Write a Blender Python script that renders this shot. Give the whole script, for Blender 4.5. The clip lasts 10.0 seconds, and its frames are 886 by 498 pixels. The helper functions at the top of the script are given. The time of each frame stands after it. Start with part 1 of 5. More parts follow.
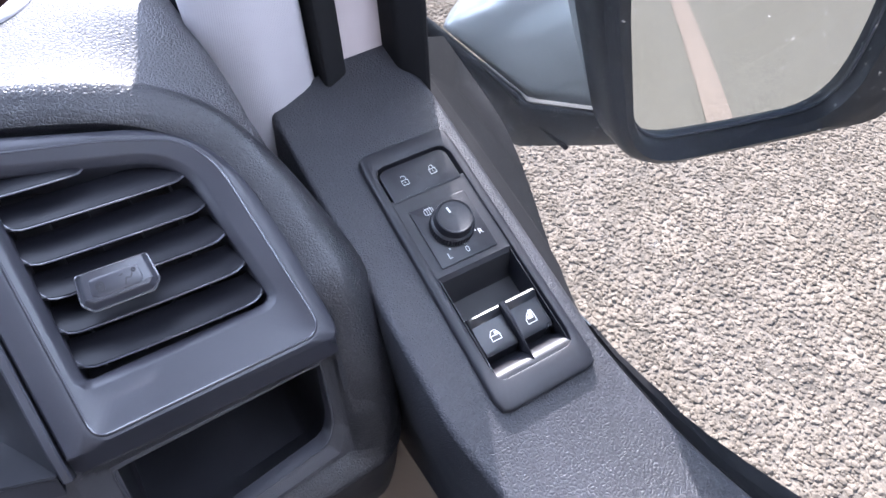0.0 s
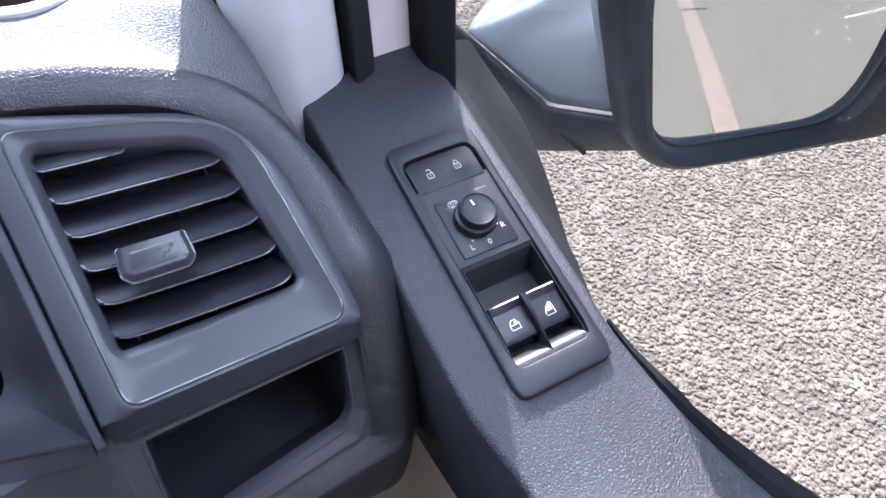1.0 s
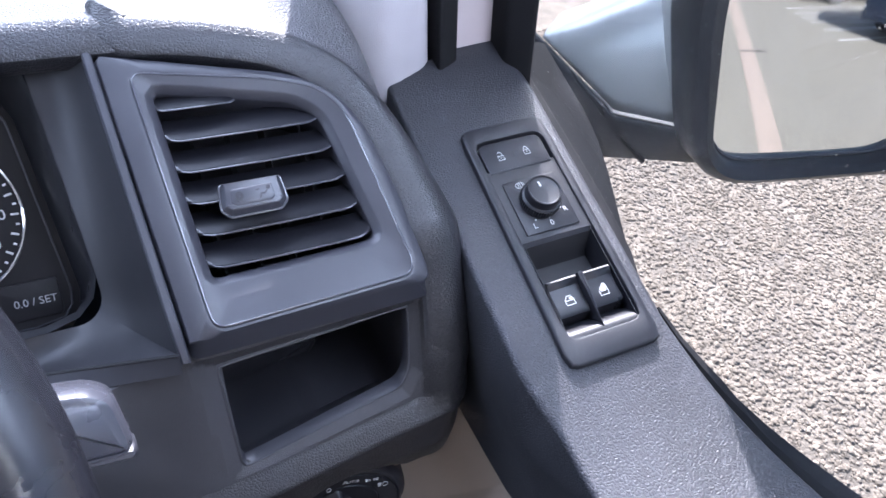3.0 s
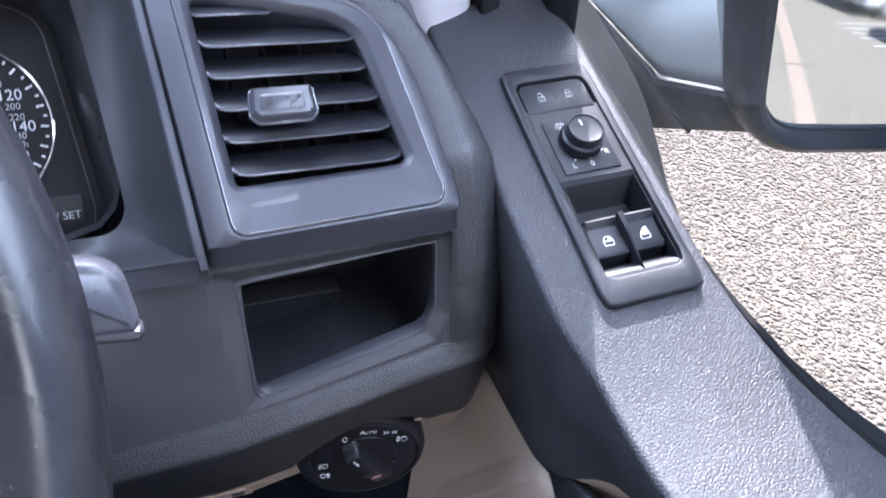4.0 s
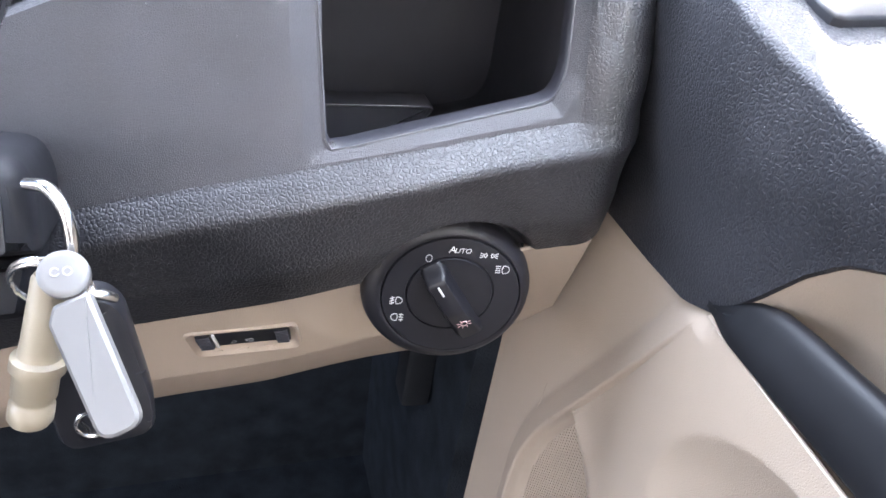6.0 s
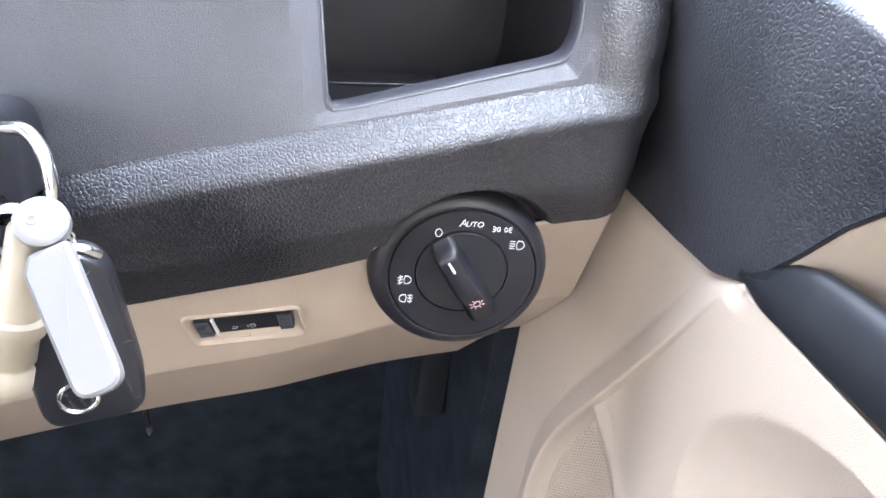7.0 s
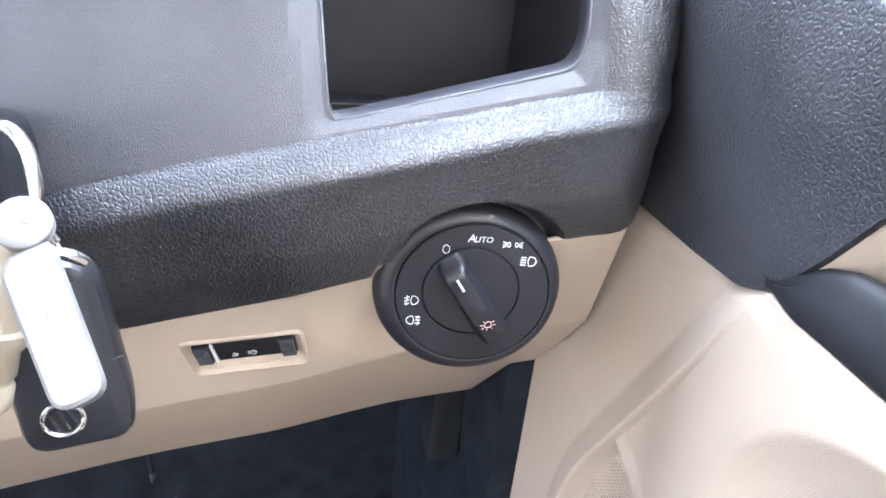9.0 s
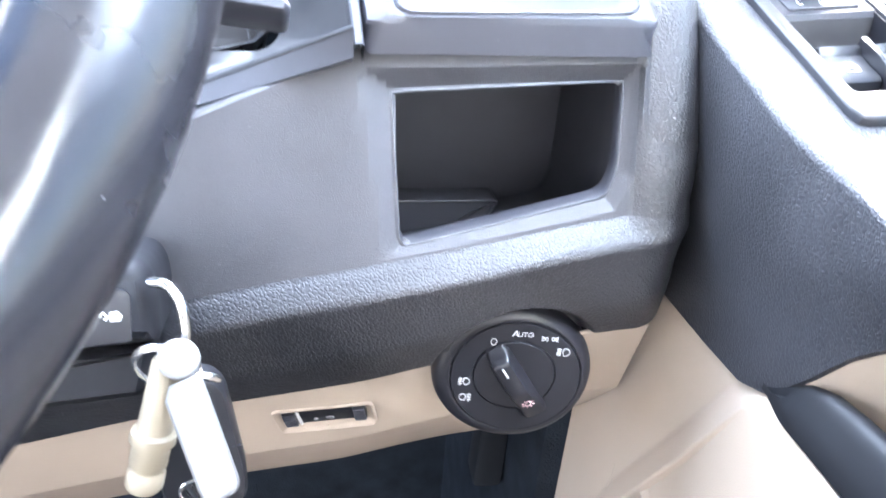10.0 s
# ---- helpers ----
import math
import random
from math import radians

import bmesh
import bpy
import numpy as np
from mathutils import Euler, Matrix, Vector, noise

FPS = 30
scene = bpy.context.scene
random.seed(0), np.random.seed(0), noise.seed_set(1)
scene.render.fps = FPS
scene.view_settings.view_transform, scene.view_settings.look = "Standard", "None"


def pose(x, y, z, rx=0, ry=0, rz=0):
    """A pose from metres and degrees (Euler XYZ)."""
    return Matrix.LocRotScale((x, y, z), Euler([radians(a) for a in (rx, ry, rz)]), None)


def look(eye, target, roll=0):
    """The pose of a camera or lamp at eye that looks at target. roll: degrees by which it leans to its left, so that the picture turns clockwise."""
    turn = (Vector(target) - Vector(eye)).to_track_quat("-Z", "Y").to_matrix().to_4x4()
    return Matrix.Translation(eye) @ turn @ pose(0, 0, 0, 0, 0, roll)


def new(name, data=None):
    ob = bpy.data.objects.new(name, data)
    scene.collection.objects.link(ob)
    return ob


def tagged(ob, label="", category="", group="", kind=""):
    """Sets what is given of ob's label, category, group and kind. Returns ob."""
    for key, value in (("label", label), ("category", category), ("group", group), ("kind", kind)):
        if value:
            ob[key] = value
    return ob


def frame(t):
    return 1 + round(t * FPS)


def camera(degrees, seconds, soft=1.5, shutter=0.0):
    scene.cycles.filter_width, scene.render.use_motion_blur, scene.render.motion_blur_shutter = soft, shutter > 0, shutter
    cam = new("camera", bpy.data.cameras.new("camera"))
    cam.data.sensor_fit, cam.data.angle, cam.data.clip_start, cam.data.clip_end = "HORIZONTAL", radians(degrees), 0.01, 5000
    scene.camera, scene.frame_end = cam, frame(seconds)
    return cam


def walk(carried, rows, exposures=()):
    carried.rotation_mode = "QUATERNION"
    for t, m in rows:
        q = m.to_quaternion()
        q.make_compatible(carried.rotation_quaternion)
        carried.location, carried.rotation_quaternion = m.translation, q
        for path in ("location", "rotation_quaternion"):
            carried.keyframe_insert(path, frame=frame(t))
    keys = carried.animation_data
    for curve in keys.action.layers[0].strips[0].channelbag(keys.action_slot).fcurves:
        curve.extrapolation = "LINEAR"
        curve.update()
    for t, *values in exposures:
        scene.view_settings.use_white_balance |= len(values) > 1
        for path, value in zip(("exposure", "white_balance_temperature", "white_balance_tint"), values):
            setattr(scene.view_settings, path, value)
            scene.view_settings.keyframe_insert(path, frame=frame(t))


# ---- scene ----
# ---------------------------------------------------------------- camera
cam = camera(64.4, 10.0, shutter=0.4)
PATH = [
    (0, (0.0000, -0.0000, 1.7500), (0.4108, 0.5617, 1.0318), 4.88),
    (0.5, (-0.0028, -0.0023, 1.7501), (0.4130, 0.5664, 1.0404), 5.56),
    (1, (-0.0171, -0.0100, 1.7465), (0.3967, 0.5722, 1.0467), 6.07),
    (1.5, (-0.0273, -0.0230, 1.7469), (0.3854, 0.5724, 1.0575), 7.02),
    (2, (-0.0383, -0.0316, 1.7436), (0.3648, 0.5787, 1.0617), 7.69),
    (2.2, (-0.0404, -0.0353, 1.7428), (0.3647, 0.5785, 1.0652), 8.25),
    (3.3, (-0.0523, -0.0387, 1.7345), (0.3180, 0.6076, 1.0672), 8.66),
    (3.5, (-0.0523, -0.0456, 1.7234), (0.3092, 0.6174, 1.0678), 8.41),
    (4, (-0.0526, -0.0609, 1.6893), (0.2946, 0.6215, 1.0461), 8.71),
    (4.5, (-0.0549, -0.0698, 1.6451), (0.2743, 0.6324, 1.0138), 8.91),
    (5, (-0.0589, -0.0699, 1.6027), (0.2519, 0.6524, 0.9848), 9.29),
    (5.5, (-0.0631, -0.0707, 1.5515), (0.2322, 0.6832, 0.9646), 9.14),
    (5.7, (-0.0637, -0.0692, 1.5336), (0.2280, 0.6928, 0.9553), 9.25),
    (6.8, (-0.0587, -0.0715, 1.4954), (0.2137, 0.7253, 0.9560), 7.72),
    (7, (-0.0576, -0.0703, 1.4872), (0.2114, 0.7325, 0.9551), 7.36),
    (7.5, (-0.0542, -0.0662, 1.4682), (0.2094, 0.7534, 0.9595), 6.69),
    (8, (-0.0505, -0.0612, 1.4539), (0.2137, 0.7767, 0.9764), 6.61),
    (8.5, (-0.0508, -0.0619, 1.4539), (0.2148, 0.7843, 0.9919), 6.19),
    (9, (-0.0528, -0.0681, 1.4685), (0.2013, 0.7779, 0.9997), 5.52),
    (9.5, (-0.0563, -0.0798, 1.4968), (0.1683, 0.7699, 1.0198), 4.88),
    (10, (-0.0653, -0.0908, 1.5354), (0.1225, 0.7635, 1.0508), 4.26),
]
EXPOSURES = [(0.0, 1.75, 5700, 18), (3.3, 1.9, 5600, 18), (4.0, 2.2, 5600, 18), (4.5, 2.4, 5750, 17), (5.0, 2.65, 6000, 17), (5.3, 3.2, 6150, 17), (5.6, 3.42, 6250, 16), (7.0, 4.04, 6250, 13), (8.2, 4.19, 6150, 13), (9.3, 4.31, 6050, 12), (10.0, 4.42, 5900, 11)]
walk(cam, [(t, look(eye, target, roll)) for t, eye, target, roll in PATH], EXPOSURES)

# ---------------------------------------------------------------- light
SUN_AZ, SUN_EL = 20.4, 37.0          # degrees to the right of straight ahead, and above the horizon
SUN_DIR = Vector((math.sin(radians(SUN_AZ)) * math.cos(radians(SUN_EL)), math.cos(radians(SUN_AZ)) * math.cos(radians(SUN_EL)), math.sin(radians(SUN_EL))))
world = bpy.data.worlds.new("sky")
scene.world = world
world.use_nodes = True
sky = world.node_tree.nodes.new("ShaderNodeTexSky")
sky.sky_type, sky.sun_disc = "NISHITA", False
sky.sun_elevation, sky.sun_rotation = radians(SUN_EL), radians(SUN_AZ)
back = world.node_tree.nodes["Background"]
back.inputs["Strength"].default_value = 0.055
world.node_tree.links.new(sky.outputs[0], back.inputs["Color"])
sun = new("sun", bpy.data.lights.new("sun", "SUN"))
sun.data.energy, sun.data.angle, sun.data.color = 5.0, radians(0.5), (1.0, 0.94, 0.87)
sun.matrix_world = look(SUN_DIR * 20, (0, 0, 0))


def sky_opening(name, at, target, wide, high, power):
    """An area lamp that fills a window's opening and stands in for the sky seen through it."""
    ob = new(name, bpy.data.lights.new(name, "AREA"))
    ob.data.shape, ob.data.size, ob.data.size_y = "RECTANGLE", wide, high
    ob.data.energy, ob.data.color = power, (0.78, 0.87, 1.0)
    ob.matrix_world = look(at, target)


sky_opening("windscreen_sky", (-0.28, 0.50, 1.93), (-0.28, 0.08, 1.45), 0.70, 0.60, 3.75)
sky_opening("door_window_sky", (0.150, 0.08, 1.90), (-0.35, 0.10, 1.45), 0.50, 0.34, 1.7)
sky_opening("far_window_sky", (-1.72, -0.10, 1.82), (-0.60, -0.05, 1.50), 0.9, 0.6, 2.8)

GROUND = -0.12


# ---------------------------------------------------------------- materials
def material(name, color, rough=0.5, metal=0.0, grain=(), tint=0.15, tint_scale=30.0, spec=0.5, random_tint=0.0, spots=None):
    """A surface. grain: rows of (kind, scale, depth in metres); tint: how far the colour wanders; spots: (scale, cut, colour)."""
    m = bpy.data.materials.new(name)
    m.use_nodes = True
    t = m.node_tree
    n, link = t.nodes, t.links.new
    bsdf = n["Principled BSDF"]
    bsdf.inputs["Metallic"].default_value = metal
    bsdf.inputs["Specular IOR Level"].default_value = spec
    co = n.new("ShaderNodeTexCoord").outputs["Object"]
    noise_a = n.new("ShaderNodeTexNoise")
    noise_a.inputs["Scale"].default_value, noise_a.inputs["Detail"].default_value = tint_scale, 5
    link(co, noise_a.inputs["Vector"])
    ramp = n.new("ShaderNodeMapRange")
    ramp.inputs["From Min"].default_value, ramp.inputs["From Max"].default_value = 0.3, 0.7
    ramp.inputs["To Min"].default_value, ramp.inputs["To Max"].default_value = 1 - tint, 1 + tint
    link(noise_a.outputs["Fac"], ramp.inputs["Value"])
    mul = n.new("ShaderNodeVectorMath")
    mul.operation = "SCALE"
    mul.inputs[0].default_value = color
    link(ramp.outputs[0], mul.inputs["Scale"])
    out = mul.outputs[0]
    if random_tint:
        geo = n.new("ShaderNodeNewGeometry")
        r2 = n.new("ShaderNodeMapRange")
        r2.inputs["To Min"].default_value, r2.inputs["To Max"].default_value = 1 - random_tint, 1 + random_tint
        link(geo.outputs["Random Per Island"], r2.inputs["Value"])
        m2 = n.new("ShaderNodeVectorMath")
        m2.operation = "SCALE"
        link(out, m2.inputs[0])
        link(r2.outputs[0], m2.inputs["Scale"])
        out = m2.outputs[0]
    if spots:
        sp = n.new("ShaderNodeTexNoise")
        sp.inputs["Scale"].default_value, sp.inputs["Detail"].default_value = spots[0], 2
        link(co, sp.inputs["Vector"])
        cut = n.new("ShaderNodeMapRange")
        cut.inputs["From Min"].default_value, cut.inputs["From Max"].default_value = spots[1], spots[1] + 0.04
        link(sp.outputs["Fac"], cut.inputs["Value"])
        mix = n.new("ShaderNodeMix")
        mix.data_type = "RGBA"
        link(cut.outputs[0], mix.inputs["Factor"])
        link(out, mix.inputs["A"])
        mix.inputs["B"].default_value = (*spots[2], 1)
        out = mix.outputs["Result"]
    link(out, bsdf.inputs["Base Color"])
    rr = n.new("ShaderNodeMapRange")
    rr.inputs["From Min"].default_value, rr.inputs["From Max"].default_value = 0.3, 0.7
    rr.inputs["To Min"].default_value, rr.inputs["To Max"].default_value = max(rough - 0.06, 0), min(rough + 0.06, 1)
    link(noise_a.outputs["Fac"], rr.inputs["Value"])
    link(rr.outputs[0], bsdf.inputs["Roughness"])
    last = None
    for kind, scale, depth in grain:
        if kind == "cells":
            warp = n.new("ShaderNodeTexNoise")
            warp.inputs["Scale"].default_value = scale * 0.6
            link(co, warp.inputs["Vector"])
            add = n.new("ShaderNodeVectorMath")
            add.operation = "MULTIPLY_ADD"
            link(warp.outputs["Color"], add.inputs[0])
            add.inputs[1].default_value = (0.45 / scale,) * 3
            link(co, add.inputs[2])
            tex = n.new("ShaderNodeTexVoronoi")
            tex.feature = "DISTANCE_TO_EDGE"
            tex.inputs["Scale"].default_value = scale
            link(add.outputs[0], tex.inputs["Vector"])
            soft = n.new("ShaderNodeMapRange")
            soft.interpolation_type = "SMOOTHSTEP"
            soft.inputs["From Max"].default_value = 0.34
            link(tex.outputs["Distance"], soft.inputs["Value"])
            height = soft.outputs[0]
        elif kind == "pebble":
            # cushions of uneven height, parted by thin creases that fade in and out
            warp = n.new("ShaderNodeTexNoise")
            warp.inputs["Scale"].default_value, warp.inputs["Detail"].default_value = scale * 0.9, 2
            link(co, warp.inputs["Vector"])
            add = n.new("ShaderNodeVectorMath")
            add.operation = "MULTIPLY_ADD"
            link(warp.outputs["Color"], add.inputs[0])
            add.inputs[1].default_value = (0.75 / scale,) * 3
            link(co, add.inputs[2])
            tex = n.new("ShaderNodeTexVoronoi")
            tex.feature = "DISTANCE_TO_EDGE"
            tex.inputs["Scale"].default_value = scale
            link(add.outputs[0], tex.inputs["Vector"])
            soft = n.new("ShaderNodeMapRange")
            soft.interpolation_type = "SMOOTHERSTEP"
            soft.inputs["From Max"].default_value = 0.26
            link(tex.outputs["Distance"], soft.inputs["Value"])
            fade = n.new("ShaderNodeTexNoise")
            fade.inputs["Scale"].default_value, fade.inputs["Detail"].default_value = scale * 0.55, 2
            link(co, fade.inputs["Vector"])
            mix = n.new("ShaderNodeMath")
            mix.operation = "MULTIPLY_ADD"
            link(fade.outputs["Fac"], mix.inputs[0])
            mix.inputs[1].default_value = 0.45
            link(soft.outputs[0], mix.inputs[2])
            height = mix.outputs[0]
        elif kind == "weave":
            wa = []
            for axis in ("X", "Z"):
                w = n.new("ShaderNodeTexWave")
                w.bands_direction = axis
                w.inputs["Scale"].default_value, w.inputs["Distortion"].default_value = scale, 0.6
                link(co, w.inputs["Vector"])
                wa.append(w.outputs["Fac"])
            mm = n.new("ShaderNodeMath")
            mm.operation = "MULTIPLY"
            link(wa[0], mm.inputs[0])
            link(wa[1], mm.inputs[1])
            height = mm.outputs[0]
        else:
            tex = n.new("ShaderNodeTexNoise")
            tex.inputs["Scale"].default_value, tex.inputs["Detail"].default_value = scale, 3
            link(co, tex.inputs["Vector"])
            height = tex.outputs["Fac"]
        bump = n.new("ShaderNodeBump")
        bump.inputs["Strength"].default_value, bump.inputs["Distance"].default_value = 1.0, depth
        link(height, bump.inputs["Height"])
        if last:
            link(last, bump.inputs["Normal"])
        last = bump.outputs["Normal"]
    if last:
        link(last, bsdf.inputs["Normal"])
    return m


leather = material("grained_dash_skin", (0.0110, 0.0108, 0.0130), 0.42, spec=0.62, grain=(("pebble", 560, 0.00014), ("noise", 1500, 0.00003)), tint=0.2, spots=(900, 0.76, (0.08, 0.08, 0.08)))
# lighter copy of the dash skin: part of the top's sunlight is in its colour
top_skin = material("grained_dash_top_lit", (0.050, 0.049, 0.052), 0.5, grain=(("pebble", 540, 0.00026), ("noise", 1500, 0.00004)), tint=0.15)
plate_plastic = material("satin_plate_plastic", (0.009, 0.009, 0.012), 0.46, spec=0.4, grain=(("noise", 2600, 0.00001),), tint=0.06)
leather_door = material("grained_door_skin", (0.0190, 0.0195, 0.0240), 0.55, spec=0.52, grain=(("pebble", 520, 0.00016), ("noise", 1500, 0.00004)), tint=0.2)
panel_plastic = material("fine_grain_plastic", (0.036, 0.035, 0.039), 0.47, grain=(("pebble", 1150, 0.00008), ("noise", 2400, 0.00002)), tint=0.15, spots=(700, 0.76, (0.12, 0.12, 0.12)))
bezel_plastic = material("satin_grey_plastic", (0.024, 0.024, 0.030), 0.42, grain=(("noise", 2600, 0.000012),), tint=0.08, spots=(800, 0.78, (0.14, 0.14, 0.14)))
wall_plastic = material("satin_cluster_plastic", (0.021, 0.021, 0.024), 0.42, grain=(("noise", 2600, 0.00001),), tint=0.08, spots=(800, 0.79, (0.12, 0.12, 0.12)))
well_plastic = material("matt_well_plastic", (0.012, 0.012, 0.014), 0.6, tint=0.06)
# lighter than the plastic round it: the edge highlight is in its colour
lip_plastic = material("lip_highlight_plastic", (0.045, 0.046, 0.051), 0.34, spec=0.5, tint=0.1)
# paler than the vent plastic: bright edge glints are partly in its colour
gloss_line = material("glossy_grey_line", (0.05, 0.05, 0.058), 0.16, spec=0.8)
switch_plastic = material("satin_black_plastic", (0.009, 0.009, 0.012), 0.42, spec=0.42, grain=(("noise", 3000, 0.00001),), tint=0.12, spots=(900, 0.77, (0.08, 0.08, 0.08)))
smooth_black = material("smooth_black_plastic", (0.010, 0.010, 0.012), 0.32, tint=0.1)
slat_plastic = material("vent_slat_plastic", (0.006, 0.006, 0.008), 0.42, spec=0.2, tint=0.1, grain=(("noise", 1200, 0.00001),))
dark_inside = material("dark_inner_plastic", (0.034, 0.034, 0.040), 0.6, spec=0.3, grain=(("noise", 900, 0.00004),))
seat_cloth = material("grey_bulkhead_cloth", (0.34, 0.33, 0.32), 0.9, grain=(("noise", 300, 0.0005),), tint=0.2)
rubber = material("black_rubber", (0.009, 0.009, 0.010), 0.8, spec=0.15, grain=(("noise", 700, 0.00005),))
beige = material("beige_grained_plastic", (0.330, 0.269, 0.215), 0.55, grain=(("cells", 900, 0.00006), ("noise", 2200, 0.00003)), tint=0.05, tint_scale=14)
grille_beige = material("beige_grille_plastic", (0.35, 0.285, 0.228), 0.5, tint=0.05)
trim_white = material("pale_pillar_cloth", (0.36, 0.345, 0.36), 0.75, grain=(("weave", 330, 0.00015),), tint=0.05)
frame_grey = material("mauve_grey_frame", (0.42, 0.37, 0.37), 0.5, tint=0.06)
carpet = material("black_carpet", (0.013, 0.016, 0.021), 0.95, spec=0.04, grain=(("noise", 500, 0.001),), tint=0.4)
lining = material("grey_headlining", (0.70, 0.69, 0.68), 0.9, grain=(("noise", 400, 0.0003),), tint=0.1)
wheel_leather = material("worn_wheel_leather", (0.010, 0.010, 0.0125), 0.25, spec=0.55, grain=(("noise", 800, 0.00003),), tint=0.2, spots=(420, 0.77, (0.25, 0.25, 0.26)))
silver = material("silver_paint", (0.38, 0.40, 0.40), 0.34, 0.45, tint=0.03, spots=(1100, 0.79, (0.72, 0.72, 0.70)))
mirror_black = material("textured_black_plastic", (0.011, 0.012, 0.015), 0.45, spec=0.32, grain=(("noise", 1300, 0.00012),), spots=(260, 0.74, (0.12, 0.12, 0.12)))
mirror_face = material("mirror_glass", (0.86, 0.88, 0.86), 0.0, 1.0, tint=0.02)
chrome = material("worn_steel", (0.75, 0.73, 0.70), 0.22, 1.0, tint=0.1)
cup_brown = material("dark_brown_plastic", (0.030, 0.012, 0.009), 0.5)
white_ink = material("white_print", (0.50, 0.50, 0.50), 0.6, tint=0.03)
grey_ink = material("grey_print", (0.30, 0.30, 0.30), 0.6, tint=0.03)
red_ink = material("pinkish_print", (0.55, 0.36, 0.36), 0.6, tint=0.03)
grip_plastic = material("satin_grip_plastic", (0.008, 0.0085, 0.0105), 0.5, spec=0.3, grain=(("noise", 2600, 0.000012),), tint=0.12)
foot_plastic = material("dusty_pedal_plastic", (0.012, 0.0135, 0.0165), 0.8, spec=0.1, tint=0.2)
white_plastic = material("white_plastic", (0.126, 0.123, 0.121), 0.35, tint=0.03)
ivory_plastic = material("ivory_plastic", (0.25, 0.215, 0.16), 0.4, tint=0.06)
shroud_plastic = material("matt_shroud_plastic", (0.009, 0.009, 0.011), 0.55, spec=0.18, grain=(("noise", 1400, 0.00003),), tint=0.1)
tab_plastic = material("smooth_tab_plastic", (0.027, 0.027, 0.034), 0.38, spec=0.6, tint=0.08)
stalk_grey = material("satin_stalk_plastic", (0.042, 0.042, 0.050), 0.28, tint=0.08)
display_black = material("display_black", (0.012, 0.011, 0.012), 0.45, spec=0.2, tint=0.05)
stone = material("pale_gravel", (0.288, 0.242, 0.192), 0.85, spec=0.2, grain=(("noise", 120, 0.002),), tint=0.25, tint_scale=25, random_tint=0.26)
soil = material("gravel_bed", (0.27, 0.23, 0.185), 0.95, grain=(("noise", 60, 0.01),), tint=0.4, tint_scale=6)
asphalt = material("worn_asphalt", (0.165, 0.150, 0.122), 0.9, grain=(("noise", 140, 0.004),), tint=0.30, tint_scale=32.0)
line_paint = material("faded_line_paint", (0.27, 0.215, 0.175), 0.8, tint=0.22, tint_scale=40)
bay_paint = material("bay_line_paint", (0.45, 0.44, 0.43), 0.8, tint=0.2, tint_scale=12)
tyre_rubber = material("tyre_rubber", (0.02, 0.02, 0.02), 0.8)
car_silver = material("car_silver_paint", (0.55, 0.57, 0.60), 0.3, 0.4)
car_blue = material("car_blue_paint", (0.012, 0.030, 0.070), 0.3, 0.2)
car_dark = material("car_dark_paint", (0.03, 0.035, 0.045), 0.3, 0.2)
car_glass = material("car_dark_glass", (0.02, 0.02, 0.025), 0.05)


def pane_material():
    """Clear glass with a thin, uneven film of dust."""
    m = bpy.data.materials.new("dusty_window_glass")
    m.use_nodes = True
    n, link = m.node_tree.nodes, m.node_tree.links.new
    b = n["Principled BSDF"]
    b.inputs["Transmission Weight"].default_value = 1.0
    b.inputs["Roughness"].default_value = 0.0
    b.inputs["IOR"].default_value = 1.45
    b.inputs["Base Color"].default_value = (0.95, 0.97, 0.96, 1)
    co = n.new("ShaderNodeTexCoord").outputs["Object"]
    film = n.new("ShaderNodeTexNoise")
    film.inputs["Scale"].default_value, film.inputs["Detail"].default_value = 9.0, 4
    link(co, film.inputs["Vector"])
    amount = n.new("ShaderNodeMapRange")
    amount.inputs["From Min"].default_value, amount.inputs["From Max"].default_value = 0.3, 0.7
    amount.inputs["To Min"].default_value, amount.inputs["To Max"].default_value = 0.0004, 0.0022
    link(film.outputs["Fac"], amount.inputs["Value"])
    speck = n.new("ShaderNodeTexNoise")
    speck.inputs["Scale"].default_value, speck.inputs["Detail"].default_value = 420.0, 1
    link(co, speck.inputs["Vector"])
    cut = n.new("ShaderNodeMapRange")
    cut.inputs["From Min"].default_value, cut.inputs["From Max"].default_value = 0.74, 0.80
    cut.inputs["To Max"].default_value = 0.11
    link(speck.outputs["Fac"], cut.inputs["Value"])
    both = n.new("ShaderNodeMath")
    link(amount.outputs[0], both.inputs[0])
    link(cut.outputs[0], both.inputs[1])
    dust = n.new("ShaderNodeBsdfTranslucent")
    dust.inputs["Color"].default_value = (0.90, 0.87, 0.80, 1)
    mix = n.new("ShaderNodeMixShader")
    link(both.outputs[0], mix.inputs[0])
    link(b.outputs[0], mix.inputs[1])
    link(dust.outputs[0], mix.inputs[2])
    link(mix.outputs[0], n["Material Output"].inputs["Surface"])
    return m


glass = pane_material()


# ---------------------------------------------------------------- mesh helpers
def thing(name, at, label, category, group="", kind=""):
    ob = new(name)
    ob.empty_display_size = 0.01
    ob.location = at
    return tagged(ob, label, category, group, kind)


def origin_of(ob):
    p = Vector((0, 0, 0))
    while ob:
        p += Vector(ob.location)
        ob = ob.parent
    return p


